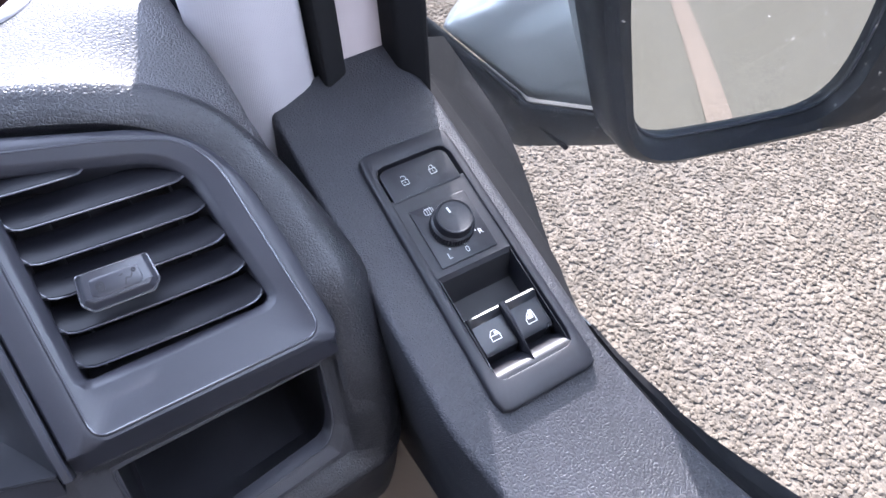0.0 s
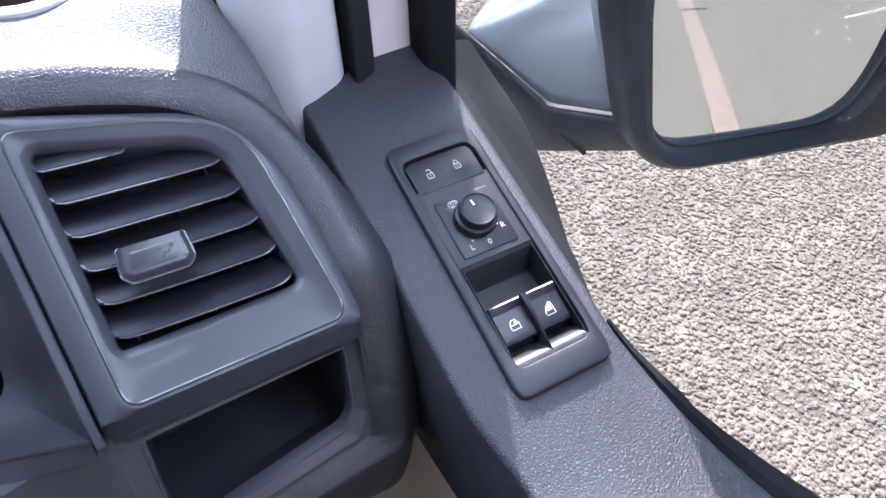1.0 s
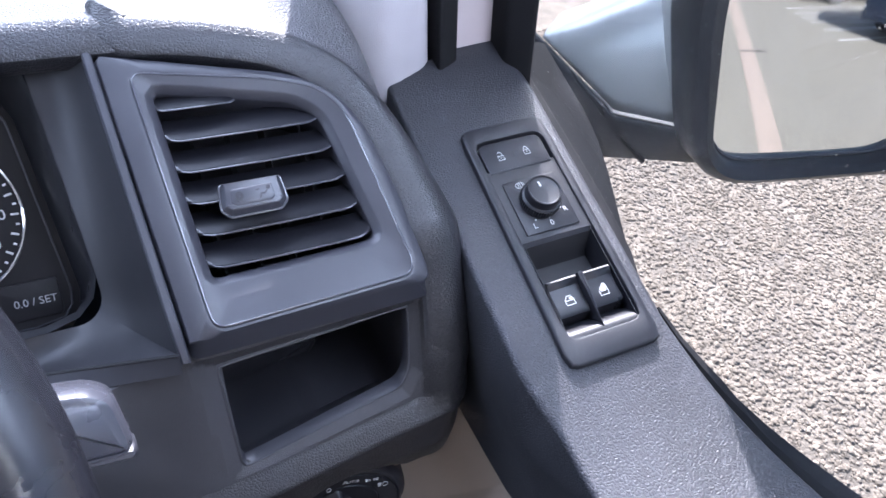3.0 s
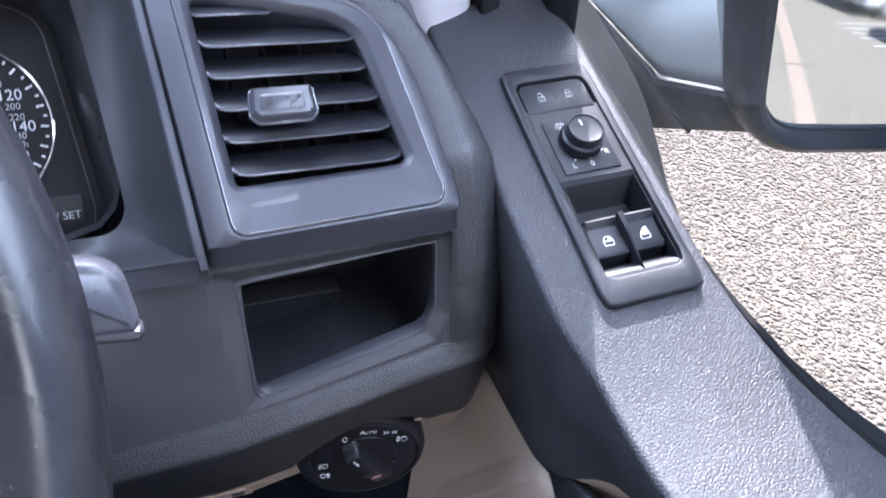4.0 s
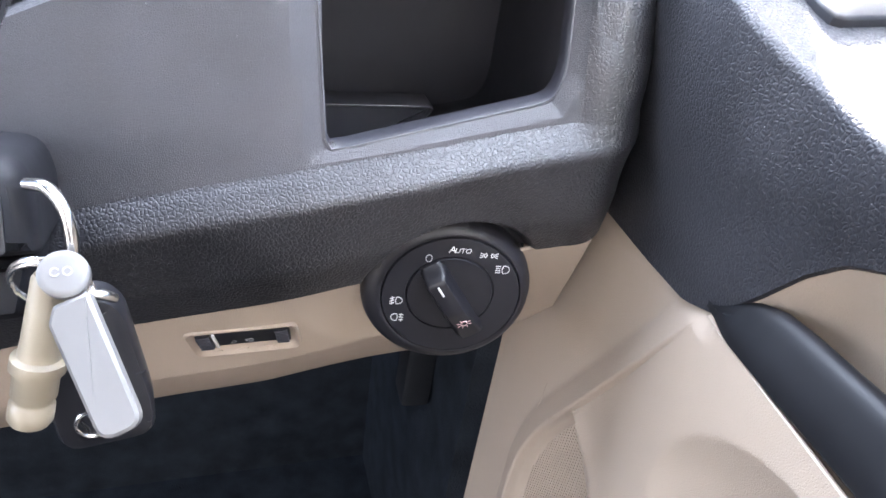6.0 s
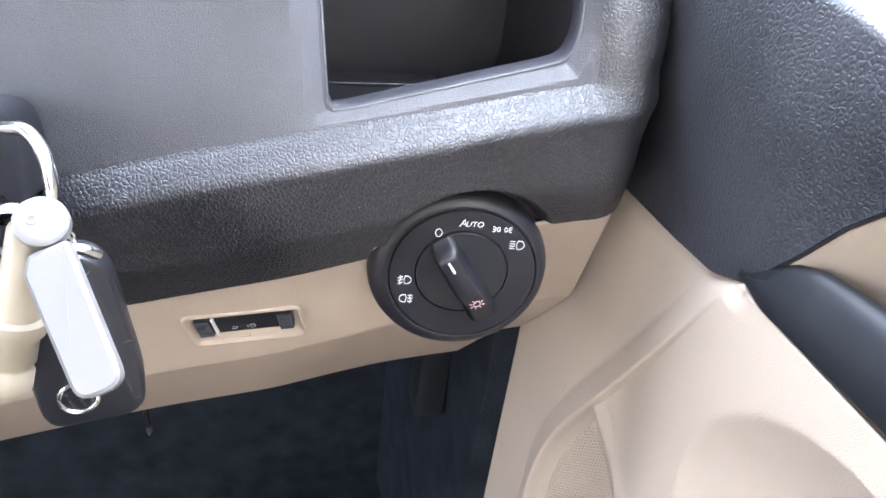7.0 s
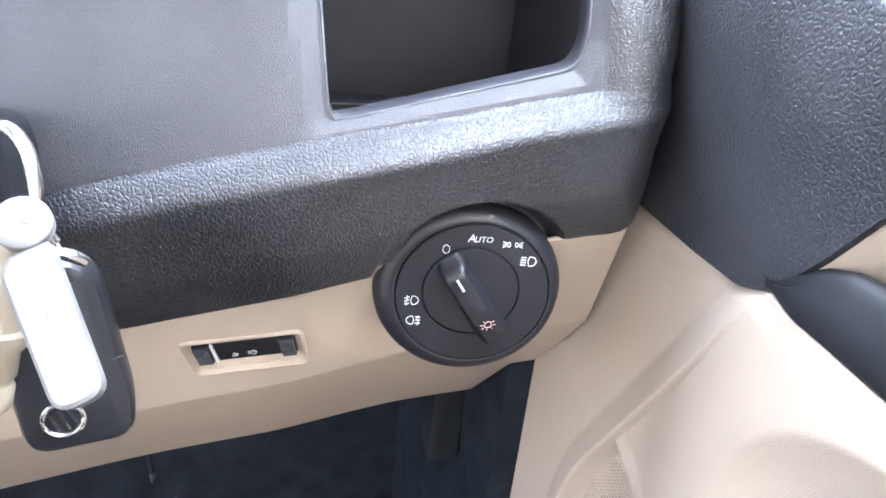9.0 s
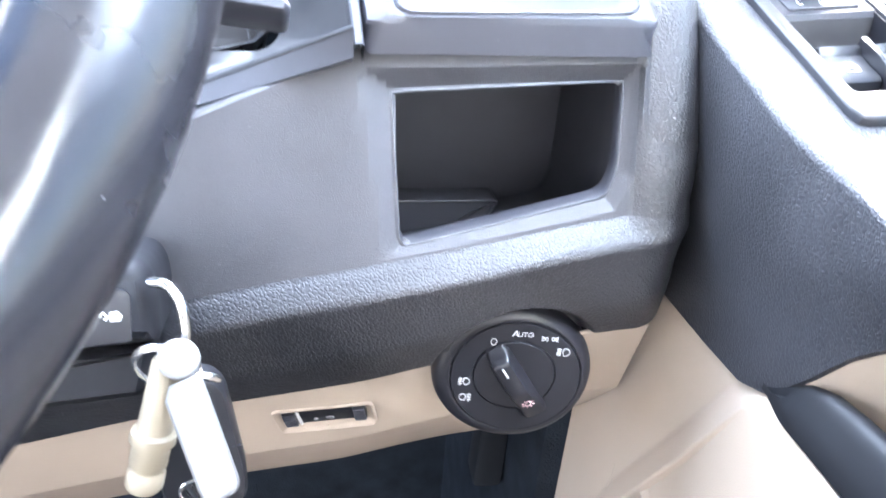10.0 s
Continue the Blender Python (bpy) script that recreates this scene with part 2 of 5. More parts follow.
def part(name, bm, mat, parent=None, label="", smooth=True, normals=True, sharp=38):
    """Links a bmesh, given in world places, as one mesh object under a thing or a part."""
    if normals:
        bmesh.ops.recalc_face_normals(bm, faces=bm.faces)
    me = bpy.data.meshes.new(name)
    if parent:
        bmesh.ops.translate(bm, verts=bm.verts, vec=-origin_of(parent))
    bm.to_mesh(me)
    bm.free()
    me.materials.append(mat)
    if smooth:
        for p in me.polygons:
            p.use_smooth = True
        try:
            me.set_sharp_from_angle(angle=radians(sharp))
        except AttributeError:
            pass
    ob = new(name, me)
    ob.parent = parent
    if label:
        ob["label"] = label
    return ob


def solo(name, bm, mat, label, category, kind="", group="", smooth=True):
    return tagged(part(name, bm, mat, smooth=smooth), label, category, group, kind)


def thick(ob, metres, offset=-1.0):
    mod = ob.modifiers.new("thickness", "SOLIDIFY")
    mod.thickness, mod.offset = metres, offset
    return ob


def axes(origin, right, up):
    """A frame with x along right and y along up."""
    x = Vector(right).normalized()
    z = x.cross(Vector(up)).normalized()
    y = z.cross(x)
    m = Matrix((x, y, z)).transposed().to_4x4()
    m.translation = origin
    return m


def sheet(rows, closed=False, bm=None):
    bm = bm or bmesh.new()
    grid = [[bm.verts.new(p) for p in row] for row in rows]
    for a, b in zip(grid, grid[1:]):
        n = len(a)
        for i in range(n if closed else n - 1):
            bm.faces.new((a[i], a[(i + 1) % n], b[(i + 1) % n], b[i]))
    return bm, grid


def capped(rows):
    bm, grid = sheet(rows, closed=True)
    bm.faces.new(grid[0])
    bm.faces.new(grid[-1])
    return bm


def rounded(poly, radius, steps=5):
    """A 2D polygon with its corners rounded."""
    out, n = [], len(poly)
    for i in range(n):
        p, a, b = Vector(poly[i]), Vector(poly[i - 1]), Vector(poly[(i + 1) % n])
        r = radius[i] if isinstance(radius, (list, tuple)) else radius
        da, db = (a - p), (b - p)
        cut = min(r, da.length * 0.49, db.length * 0.49)
        s, e = p + da.normalized() * cut, p + db.normalized() * cut
        for k in range(steps + 1):
            f = k / steps
            out.append(tuple((1 - f) ** 2 * s + 2 * f * (1 - f) * p + f * f * e))
    return out


def spread(poly, count, start=None):
    """Resamples a closed 2D outline to a count of points, by the angle round its middle."""
    c = Vector(start) if start else sum((Vector(p) for p in poly), Vector((0, 0))) / len(poly)
    out = []
    for i in range(count):
        a = 2 * math.pi * i / count
        d = Vector((math.cos(a), math.sin(a)))
        best = None
        for j in range(len(poly)):
            p, q = Vector(poly[j - 1]) - c, Vector(poly[j]) - c
            e = q - p
            den = d.x * e.y - d.y * e.x
            if abs(den) < 1e-12:
                continue
            s = (p.x * e.y - p.y * e.x) / den
            u = (p.x * d.y - p.y * d.x) / den
            if s > 0 and -1e-6 <= u <= 1 + 1e-6 and (best is None or s > best):
                best = s
        out.append(tuple(c + d * (best or 0)))
    return out


def inset(poly, by):
    """A 2D outline drawn in (by > 0) or out along its corner normals."""
    n, out = len(poly), []
    area = sum(poly[i - 1][0] * poly[i][1] - poly[i][0] * poly[i - 1][1] for i in range(n))
    s = 1 if area > 0 else -1
    for i in range(n):
        a, b = Vector(poly[i - 1]), Vector(poly[(i + 1) % n])
        t = (b - a).normalized()
        out.append((poly[i][0] - s * t.y * by, poly[i][1] + s * t.x * by))
    return out


def stack(outline, m, levels):
    """A solid of one 2D outline at several levels (height, inset), capped at both ends."""
    rows = []
    for h, by in levels:
        o = inset(outline, by) if by else outline
        rows.append([m @ Vector((x, y, h)) for x, y in o])
    return capped(rows)


def pad(outline, m, low, high, edge=0.001):
    return stack(outline, m, [(low, 0), (high - edge, 0), (high - edge * 0.3, edge * 0.3), (high, edge)])


def rect(x0, y0, x1, y1, r=0.001, steps=4):
    return rounded([(x0, y0), (x1, y0), (x1, y1), (x0, y1)], r, steps)


def circle(cx, cy, r, n=48):
    return [(cx + r * math.cos(2 * math.pi * i / n), cy + r * math.sin(2 * math.pi * i / n)) for i in range(n)]


def smooth_path(points, per=8):
    pts = [Vector(p) for p in points]
    pts = [2 * pts[0] - pts[1]] + pts + [2 * pts[-1] - pts[-2]]
    out = []
    for i in range(1, len(pts) - 2):
        for k in range(per):
            f = k / per
            a, b, c, d = pts[i - 1 : i + 3]
            out.append(0.5 * (2 * b + (c - a) * f + (2 * a - 5 * b + 4 * c - d) * f * f + (3 * b - a - 3 * c + d) * f**3))
    return out + [pts[-2]]


def tube(points, radius, sides=12, per=6, hint=(0, 0, 1), flat=1.0, raw=False):
    """A tube along a smooth path. radius: a number or one for each given point; flat: the share of it along the hint."""
    path = [Vector(p) for p in points] if raw else smooth_path(points, per)
    n = len(path)
    rows = []
    for i, p in enumerate(path):
        t = (path[min(i + 1, n - 1)] - path[max(i - 1, 0)]).normalized()
        side = t.cross(Vector(hint)).normalized()
        up = side.cross(t)
        if isinstance(radius, (list, tuple)):
            f = i / (n - 1) * (len(radius) - 1)
            k = min(int(f), len(radius) - 2)
            r = radius[k] + (radius[k + 1] - radius[k]) * (f - k)
        else:
            r = radius
        rows.append([p + r * (math.cos(2 * math.pi * j / sides) * side + flat * math.sin(2 * math.pi * j / sides) * up) for j in range(sides)])
    return capped(rows)


def box(m, x0, y0, z0, x1, y1, z1, bevel=0.0):
    r = rect(x0, y0, x1, y1, bevel or 1e-5, 3 if bevel else 1)
    return stack(r, m, [(z0, 0), (z1 - bevel, 0), (z1, bevel)] if bevel else [(z0, 0), (z1, 0)])


def strokes(lines, m, width, height=0.00025, bm=None):
    """Printed marks: polylines of the plane of m, each a thin raised ribbon."""
    bm = bm or bmesh.new()
    for line in lines:
        pts = [Vector((p[0], p[1])) for p in line]
        closed = (pts[0] - pts[-1]).length < 1e-9 and len(pts) > 3
        left, right = [], []
        for i, p in enumerate(pts):
            a = pts[i - 1] if i else (pts[-2] if closed else p)
            b = pts[i + 1] if i < len(pts) - 1 else (pts[1] if closed else p)
            t = (b - a).normalized()
            nrm = Vector((-t.y, t.x)) * width / 2
            left.append(p + nrm)
            right.append(p - nrm)
        rows = [[m @ Vector((q.x, q.y, h)) for q, h in ((l, 0), (l, height), (r, height), (r, 0))] for l, r in zip(left, right)]
        _, g = sheet(rows, closed=True, bm=bm)
        if not closed:
            bm.faces.new(g[0])
            bm.faces.new(g[-1])
    return bm


def arc(cx, cy, r, a0, a1, n=12, ry=None):
    return [(cx + r * math.cos(radians(a0 + (a1 - a0) * i / n)), cy + (ry or r) * math.sin(radians(a0 + (a1 - a0) * i / n))) for i in range(n + 1)]


def moved(lines, dx, dy, s=1.0, turn=0.0):
    c, k = math.cos(radians(turn)), math.sin(radians(turn))
    return [[(dx + s * (x * c - y * k), dy + s * (x * k + y * c)) for x, y in line] for line in lines]


def lettering(name, body, size, m, mat, parent, align="CENTER", shear=0.0):
    """Writing in the built-in font, as a thin mesh."""
    cu = bpy.data.curves.new(name, "FONT")
    cu.body, cu.size, cu.extrude, cu.align_x, cu.align_y, cu.shear = body, size, 0.00012, align, "CENTER", shear
    cu.resolution_u = 3
    tmp = bpy.data.objects.new(name, cu)
    scene.collection.objects.link(tmp)
    me = bpy.data.meshes.new_from_object(tmp.evaluated_get(bpy.context.evaluated_depsgraph_get()))
    bpy.data.objects.remove(tmp)
    bpy.data.curves.remove(cu)
    bm = bmesh.new()
    bm.from_mesh(me)
    bpy.data.meshes.remove(me)
    bmesh.ops.transform(bm, matrix=m, verts=bm.verts)
    return part(name, bm, mat, parent, smooth=False, normals=False)


def lerp(a, b, f):
    return a + (b - a) * f


def step(a, b, x):
    f = min(max((x - a) / (b - a), 0.0), 1.0)
    return f * f * (3 - 2 * f)


def softmin(a, b, k):
    h = min(max(0.5 + 0.5 * (b - a) / k, 0.0), 1.0)
    return b + (a - b) * h - k * h * (1 - h)


def ell(d, half):
    """Height of a unit quarter round at d of its half width."""
    q = min(abs(d) / half, 1.0)
    return math.sqrt(max(1 - q * q, 0.0))


# ---------------------------------------------------------------- dashboard
VENT = axes((0, 0.2055, 1.4972), (1, 0, 0), (0, 0.781, 0.624))   # the plane of the side vent, facing up and to the rear


def edge_bottom(x):
    """Height of the dark dash skin's lower edge."""
    return 1.331 + 0.2 * x - 0.6 * x * x if x > -0.17 else 1.331 - 0.034 - 0.01734 + 0.404 * (x + 0.17)


def crease(x):
    """Height of the crease above the knee roll."""
    return edge_bottom(x) + 0.0575 + 0.02 * x + 0.0060 * step(0.030, -0.080, x) + 0.035 * max(-0.07 - x, 0)


def swing(x):
    """How far the dash draws back from the driver towards the middle of the van."""
    return 0.25 * (math.hypot(x + 0.03, 0.03) - 0.03) if x < -0.03 else 0.0


def cubby_plane(z):
    return 0.1706 + (z - 1.3895) * 0.37


def frame_slope(x, z):
    """How far a place lies down the bevel that leads into the cubby: 0 outside it, 1 at the opening."""
    f = 1.0
    for (x0, z0), (x1, z1), w0, w1 in FRAME_SIDES:
        ex, ez = x1 - x0, z1 - z0
        n = math.hypot(ex, ez)
        d = ((x - x0) * -ez + (z - z0) * ex) / n
        along = min(max(((x - x0) * ex + (z - z0) * ez) / (n * n), 0), 1)
        f = softmin(f, d / lerp(w0, w1, along), 0.05)
        if f < -1:
            return 0.0
    return min(max(f + 0.02, 0.0), 1.0)


FRAME_SIDES = (((-0.0440, 1.4600), (-0.0335, 1.3850), 0.0138, 0.0072), ((-0.0335, 1.3850), (0.0690, 1.4035), 0.0046, 0.0056),
               ((0.0690, 1.4035), (0.0765, 1.4180), 0.0060, 0.0060), ((0.0765, 1.4180), (0.0785, 1.4640), 0.0062, 0.0064), ((0.0785, 1.4640), (-0.0440, 1.4600), 0.0092, 0.0104))


def dash_face(x, z):
    """y of the lower dash: a flat panel, the knee roll under it and the rim at its right."""
    zb, zc = edge_bottom(x), crease(x)
    plate = 0.166 + (max(z, zc - 0.003) - 0.5 * (1.388 + min(zc, 1.388))) * 0.32 + 3.0 * max(zc - 0.003 - z, 0)
    base = 0.166 + (min(max(z, 1.400), 1.468) - 1.388) * 0.32 + 1.2 * max(z - 1.468, 0)
    d, e = zc - z, z - zb
    near = (zc - 0.5 * (1.388 + min(zc, 1.388))) * 0.32
    roll = -softmin(-(0.1680 - 1.02 * d - 0.003 * (1 - math.exp(-max(d, 0) / 0.0012))), -(0.1545 + 0.10 * (d - 0.010)), 0.0028) + 0.0045 * max(1 - e / 0.021, 0) ** 1.25 + near * step(0, 0.05, e)
    rim_c = 0.094 + 0.004 * step(1.40, 1.36, z) - 0.005 * step(1.46, 1.50, z)
    rim = base + 0.006 - 0.012 * ell(x - rim_c, 0.021) if abs(x - rim_c) < 0.021 else base + 0.006 + 2.0 * (abs(x - rim_c) - 0.021)
    y = softmin(plate, softmin(roll, rim, 0.006), 0.0010)
    far = math.hypot(x - 0.0315, z - 1.3185)
    if far < 0.0450:
        y = lerp(max(y, 0.171), y, step(0.0392, 0.0440, far))
    if -0.05 < x < 0.085 and z > 1.378:
        y = lerp(y, cubby_plane(z), frame_slope(x, z))
    if x > 0.0765:
        y += 0.0034 * step(1.422, 1.452, z) * step(0.0785, 0.0835, x)
    low = step(1.43, 1.37, z)
    turn = lerp(0.097, 0.084, low)
    if x > turn:
        y += lerp(0.024, 0.050, low) * (1 - ell(x - turn, 0.1157 - turn))
    return y + swing(x)


HOLE = [(-0.0295, 1.4497), (0.0722, 1.4552), (0.0705, 1.4185), (0.0655, 1.4085), (-0.0267, 1.3895)]


def inside(poly, x, z):
    hit = False
    for i in range(len(poly)):
        (x0, z0), (x1, z1) = poly[i - 1], poly[i]
        if (z0 > z) != (z1 > z) and x < x0 + (z - z0) / (z1 - z0) * (x1 - x0):
            hit = not hit
    return hit


CUP = (-0.0157, 0.3796)


def build_cup_holder():
    cup = thing("cup_holder", (CUP[0], CUP[1], 1.555), "round cup holder with pale rim in the dash top", "cup holder")
    def ring(r, z):
        return [Vector((CUP[0] + r * math.cos(q), CUP[1] + r * math.sin(q), z)) for q in (2 * math.pi * i / 64 for i in range(64))]
    bm, _ = sheet([ring(0.0346, 1.578), ring(0.0346, 1.5830), ring(0.0340, 1.5837), ring(0.0262, 1.5834), ring(0.0248, 1.5826), ring(0.0244, 1.579)], closed=True)
    part("rim", bm, trim_white, cup, "pale sunlit rim")
    bm, g = sheet([ring(0.0246, 1.580), ring(0.0242, 1.555), ring(0.0225, 1.548)], closed=True)
    bm.faces.new(g[-1])
    part("well", bm, cup_brown, cup, "dark brown well")
    return cup


def build_dashboard():
    dash = thing("dashboard", (-0.2, 0.3, 1.33), "dark grey grained van dashboard with rolled leather-look rim", "dashboard")
    # lower panel, knee roll and rim, open where the cubby is
    xs = [-0.62 + 0.02 * i for i in range(20)] + [-0.22 + 0.004 * i for i in range(48)] + [-0.028 + 0.001 * i for i in range(96)] + [0.068 + 0.0015 * i for i in range(33)]
    hole = inset(spread(rounded(HOLE, [0.001, 0.002, 0.012, 0.012, 0.004]), 64), -0.0004)
    rows = []
    for x in xs:
        zb, zc = edge_bottom(x), crease(x)
        top = 1.452 if x > 0.0805 else 1.470 if x > -0.0425 else max(1.4640 + 0.47 * (x + 0.05), 1.420)
        zs = [lerp(zb, zc, k / 64) for k in range(64)] + [lerp(zc, top, k / 84) for k in range(85)]
        rows.append([(x, dash_face(x, zb) + 0.012, zb + 0.001)] + [(x, dash_face(x, z), z) for z in zs] + [(x, dash_face(x, top) + 0.004, top + 0.001), (x, dash_face(x, top) + 0.05, top - 0.004)])
    last = rows[-1]
    for deep in (0.01, 0.12):
        rows.append([(0.1158, max(p[1], 0.19) + deep, p[2]) for p in last])
    for name, flat, mat in (("flat_panel", True, panel_plastic), ("knee_roll", False, leather)):
        bm, grid = sheet(rows)
        gone = []
        for f in bm.faces:
            c = f.calc_center_median()
            on_flat = c.x < 0.0765 and c.z > crease(c.x)
            if on_flat != flat or inside(hole, c.x, c.z):
                gone.append(f)
        bmesh.ops.delete(bm, geom=gone, context="FACES")
        part(name, bm, mat, dash, sharp=15 if flat else 38)

    # thin lip round the cubby
    n = 96
    mid = (0.02, 1.425)
    inner = spread(rounded(HOLE, [0.001, 0.002, 0.012, 0.012, 0.004]), n, mid)
    plane_y = lambda x, z: cubby_plane(z)
    ring = [[(x, plane_y(x, z) + h, z) for x, z in inset(inner, by)] for by, h in ((-0.0026, 0.0012), (-0.0018, -0.0009), (-0.0004, -0.0012), (0.0003, -0.0006), (0.0007, 0.006))]
    part("cubby_frame", sheet(ring, closed=True)[0], bezel_plastic, dash, "thin satin lip round the open cubby", sharp=50)

    # added tube that carries the chamfer's highlight as a paler colour
    edge = [(x, plane_y(x, z) - 0.0011, z) for x, z in inset(inner, -0.0004)]
    part("lip_edge", tube(edge + edge[:1], 0.0005, 6, raw=True), lip_plastic, dash, "fine edge of the cubby, highlight put into lighter plastic")

    # open cubby: the walls widen downwards and a moulded pocket sits in its rear wall
    def deep(f, grow):
        return [(x + grow * 0.006 * (1 if x > 0.02 else -0.4), plane_y(x, z) + 0.004 + f * (0.275 - plane_y(x, z)), z - grow * (0.046 if z < 1.43 else 0.004)) for x, z in inner]
    bm, grid = sheet([deep(0, 0), deep(0.06, 0.25), deep(0.3, 0.8), deep(0.94, 1.0), deep(1.0, 0.95)], closed=True)
    bm.faces.new(grid[-1])
    part("cubby_liner", bm, dark_inside, dash, "black inside of the cubby")
    m = axes((0.0, 0.262, 1.352), (1, 0, 0), (0, 0.05, 1))
    pocket = rounded([(-0.030, -0.022), (0.022, -0.022), (0.0420, 0.0145), (0.0400, 0.0165), (-0.030, 0.0175)], [0.001, 0.014, 0.002, 0.002, 0.001])
    part("moulded_ledge", stack(pocket, m, [(-0.012, 0), (0.003, 0), (0.0042, 0.0006), (0.0042, 0.0016), (0.0030, 0.0024)]), dark_inside, dash, "moulded pocket in the rear of the cubby")
    # the pocket edge's highlight, again as a paler tube
    rim = [m @ Vector((x, y, 0.0042)) for x, y in inset(pocket, 0.0010)]
    part("ledge_edge", tube(rim + rim[:1], 0.0005, 6, raw=True), lip_plastic, dash, "edge of the pocket, highlight put into lighter plastic")

    # top pad and the rim round the vent
    v = lambda u, w, h: VENT @ Vector((u, w, h))
    path = [v(-0.62, 0.1330, -0.0004), v(-0.1, 0.1325, 0.0), v(-0.03, 0.1290, 0.0014), v(0.015, 0.1207, 0.0018), v(0.043, 0.1105, 0.0008), v(0.066, 0.0930, -0.0002),
            v(0.0815, 0.063, -0.0010), v(0.0905, 0.022, 0.0), v(0.0940, -0.002, 0.0002), (0.0960, 0.1890, 1.4675), (0.0965, 0.1770, 1.440), (0.0965, 0.1712, 1.417), (0.0965, 0.1710, 1.396), (0.0960, 0.1710, 1.378)]
    rim = smooth_path(path, 14)
    rows, crest = [], []
    for i, p in enumerate(rim):
        t = (rim[min(i + 1, len(rim) - 1)] - rim[max(i - 1, 0)]).normalized()
        low = step(1.495, 1.44, p.z)
        out = lerp(Vector((0, -0.624, 0.781)), Vector((0, -0.95, 0.30)), low)
        side = out.cross(t).normalized()
        out = t.cross(side).normalized()
        tilt = lerp(-0.0008, -0.0030, step(0.02, 0.085, p.x))
        band = [(-0.0185, -0.014), (-0.0183, tilt - 0.004), (-0.0172, tilt - 0.0012), (-0.0155, tilt - 0.0002), (-0.010, tilt * 0.65 + 0.0003), (-0.005, tilt * 0.3 + 0.0005), (-0.001, 0.0), (0.003, -0.0009), (0.007, -0.0028), (0.011, -0.0062), (0.0145, -0.0110), (0.0172, -0.0180), (0.0188, -0.0280), (0.0190, -0.045)]
        wide = lerp(0.45, 1.0, step(1.555, 1.495, p.z))
        rows.append([p + (a * wide if a > 0 else a) * side + h * out for a, h in band])
        if p.z > 1.518:
            crest.append(p - 0.0006 * out)
    part("rolled_rim", sheet(rows)[0], leather, dash)
    # the pad runs back from the rim's crest
    rows = []
    for c in crest:
        flat = 1.5812 - 0.05 * (1 - ell(max(c.x - 0.052, 0), 0.0335))
        col = [(c.x, c.y - 0.003, c.z - 0.006), (c.x, c.y, c.z)]
        for k in range(1, 61):
            y = lerp(c.y, 0.66, (k / 60) ** 2)
            col.append((c.x, y, lerp(c.z, flat + 0.02 * (y - 0.3), step(0, 0.055, y - c.y))))
        rows.append(col)
    rows.append([(0.0855, p[1], p[2] - 0.02) for p in rows[-1]])
    rows.append([(0.0860, p[1], p[2] - 0.14) for p in rows[-1]])
    bm, _ = sheet(rows)
    hole = [f for f in bm.faces if math.hypot(f.calc_center_median().x - CUP[0], f.calc_center_median().y - CUP[1]) < 0.029]
    bmesh.ops.delete(bm, geom=hole, context="FACES")
    part("top_pad", bm, top_skin, dash, "grained padded dash top, sunlit look partly in its lighter colour")
    return dash


# ---------------------------------------------------------------- side vent
OPENING = [(-0.0246, 0.0), (0.0590, 0.0022), (0.0455, 0.0700), (0.0340, 0.0800), (-0.0318, 0.0940)]
RAISED = [(-0.0290, -0.0232), (0.0700, -0.0200), (0.0735, -0.0140), (0.0595, 0.0690), (0.0480, 0.0850), (0.0200, 0.0935), (-0.0395, 0.1035)]
OUTLINE = [(-0.0412, -0.0270), (0.0800, -0.0250), (0.0815, -0.0200), (0.0765, 0.0220), (0.0680, 0.0620), (0.0570, 0.0820), (0.0360, 0.0950), (-0.0525, 0.1150)]


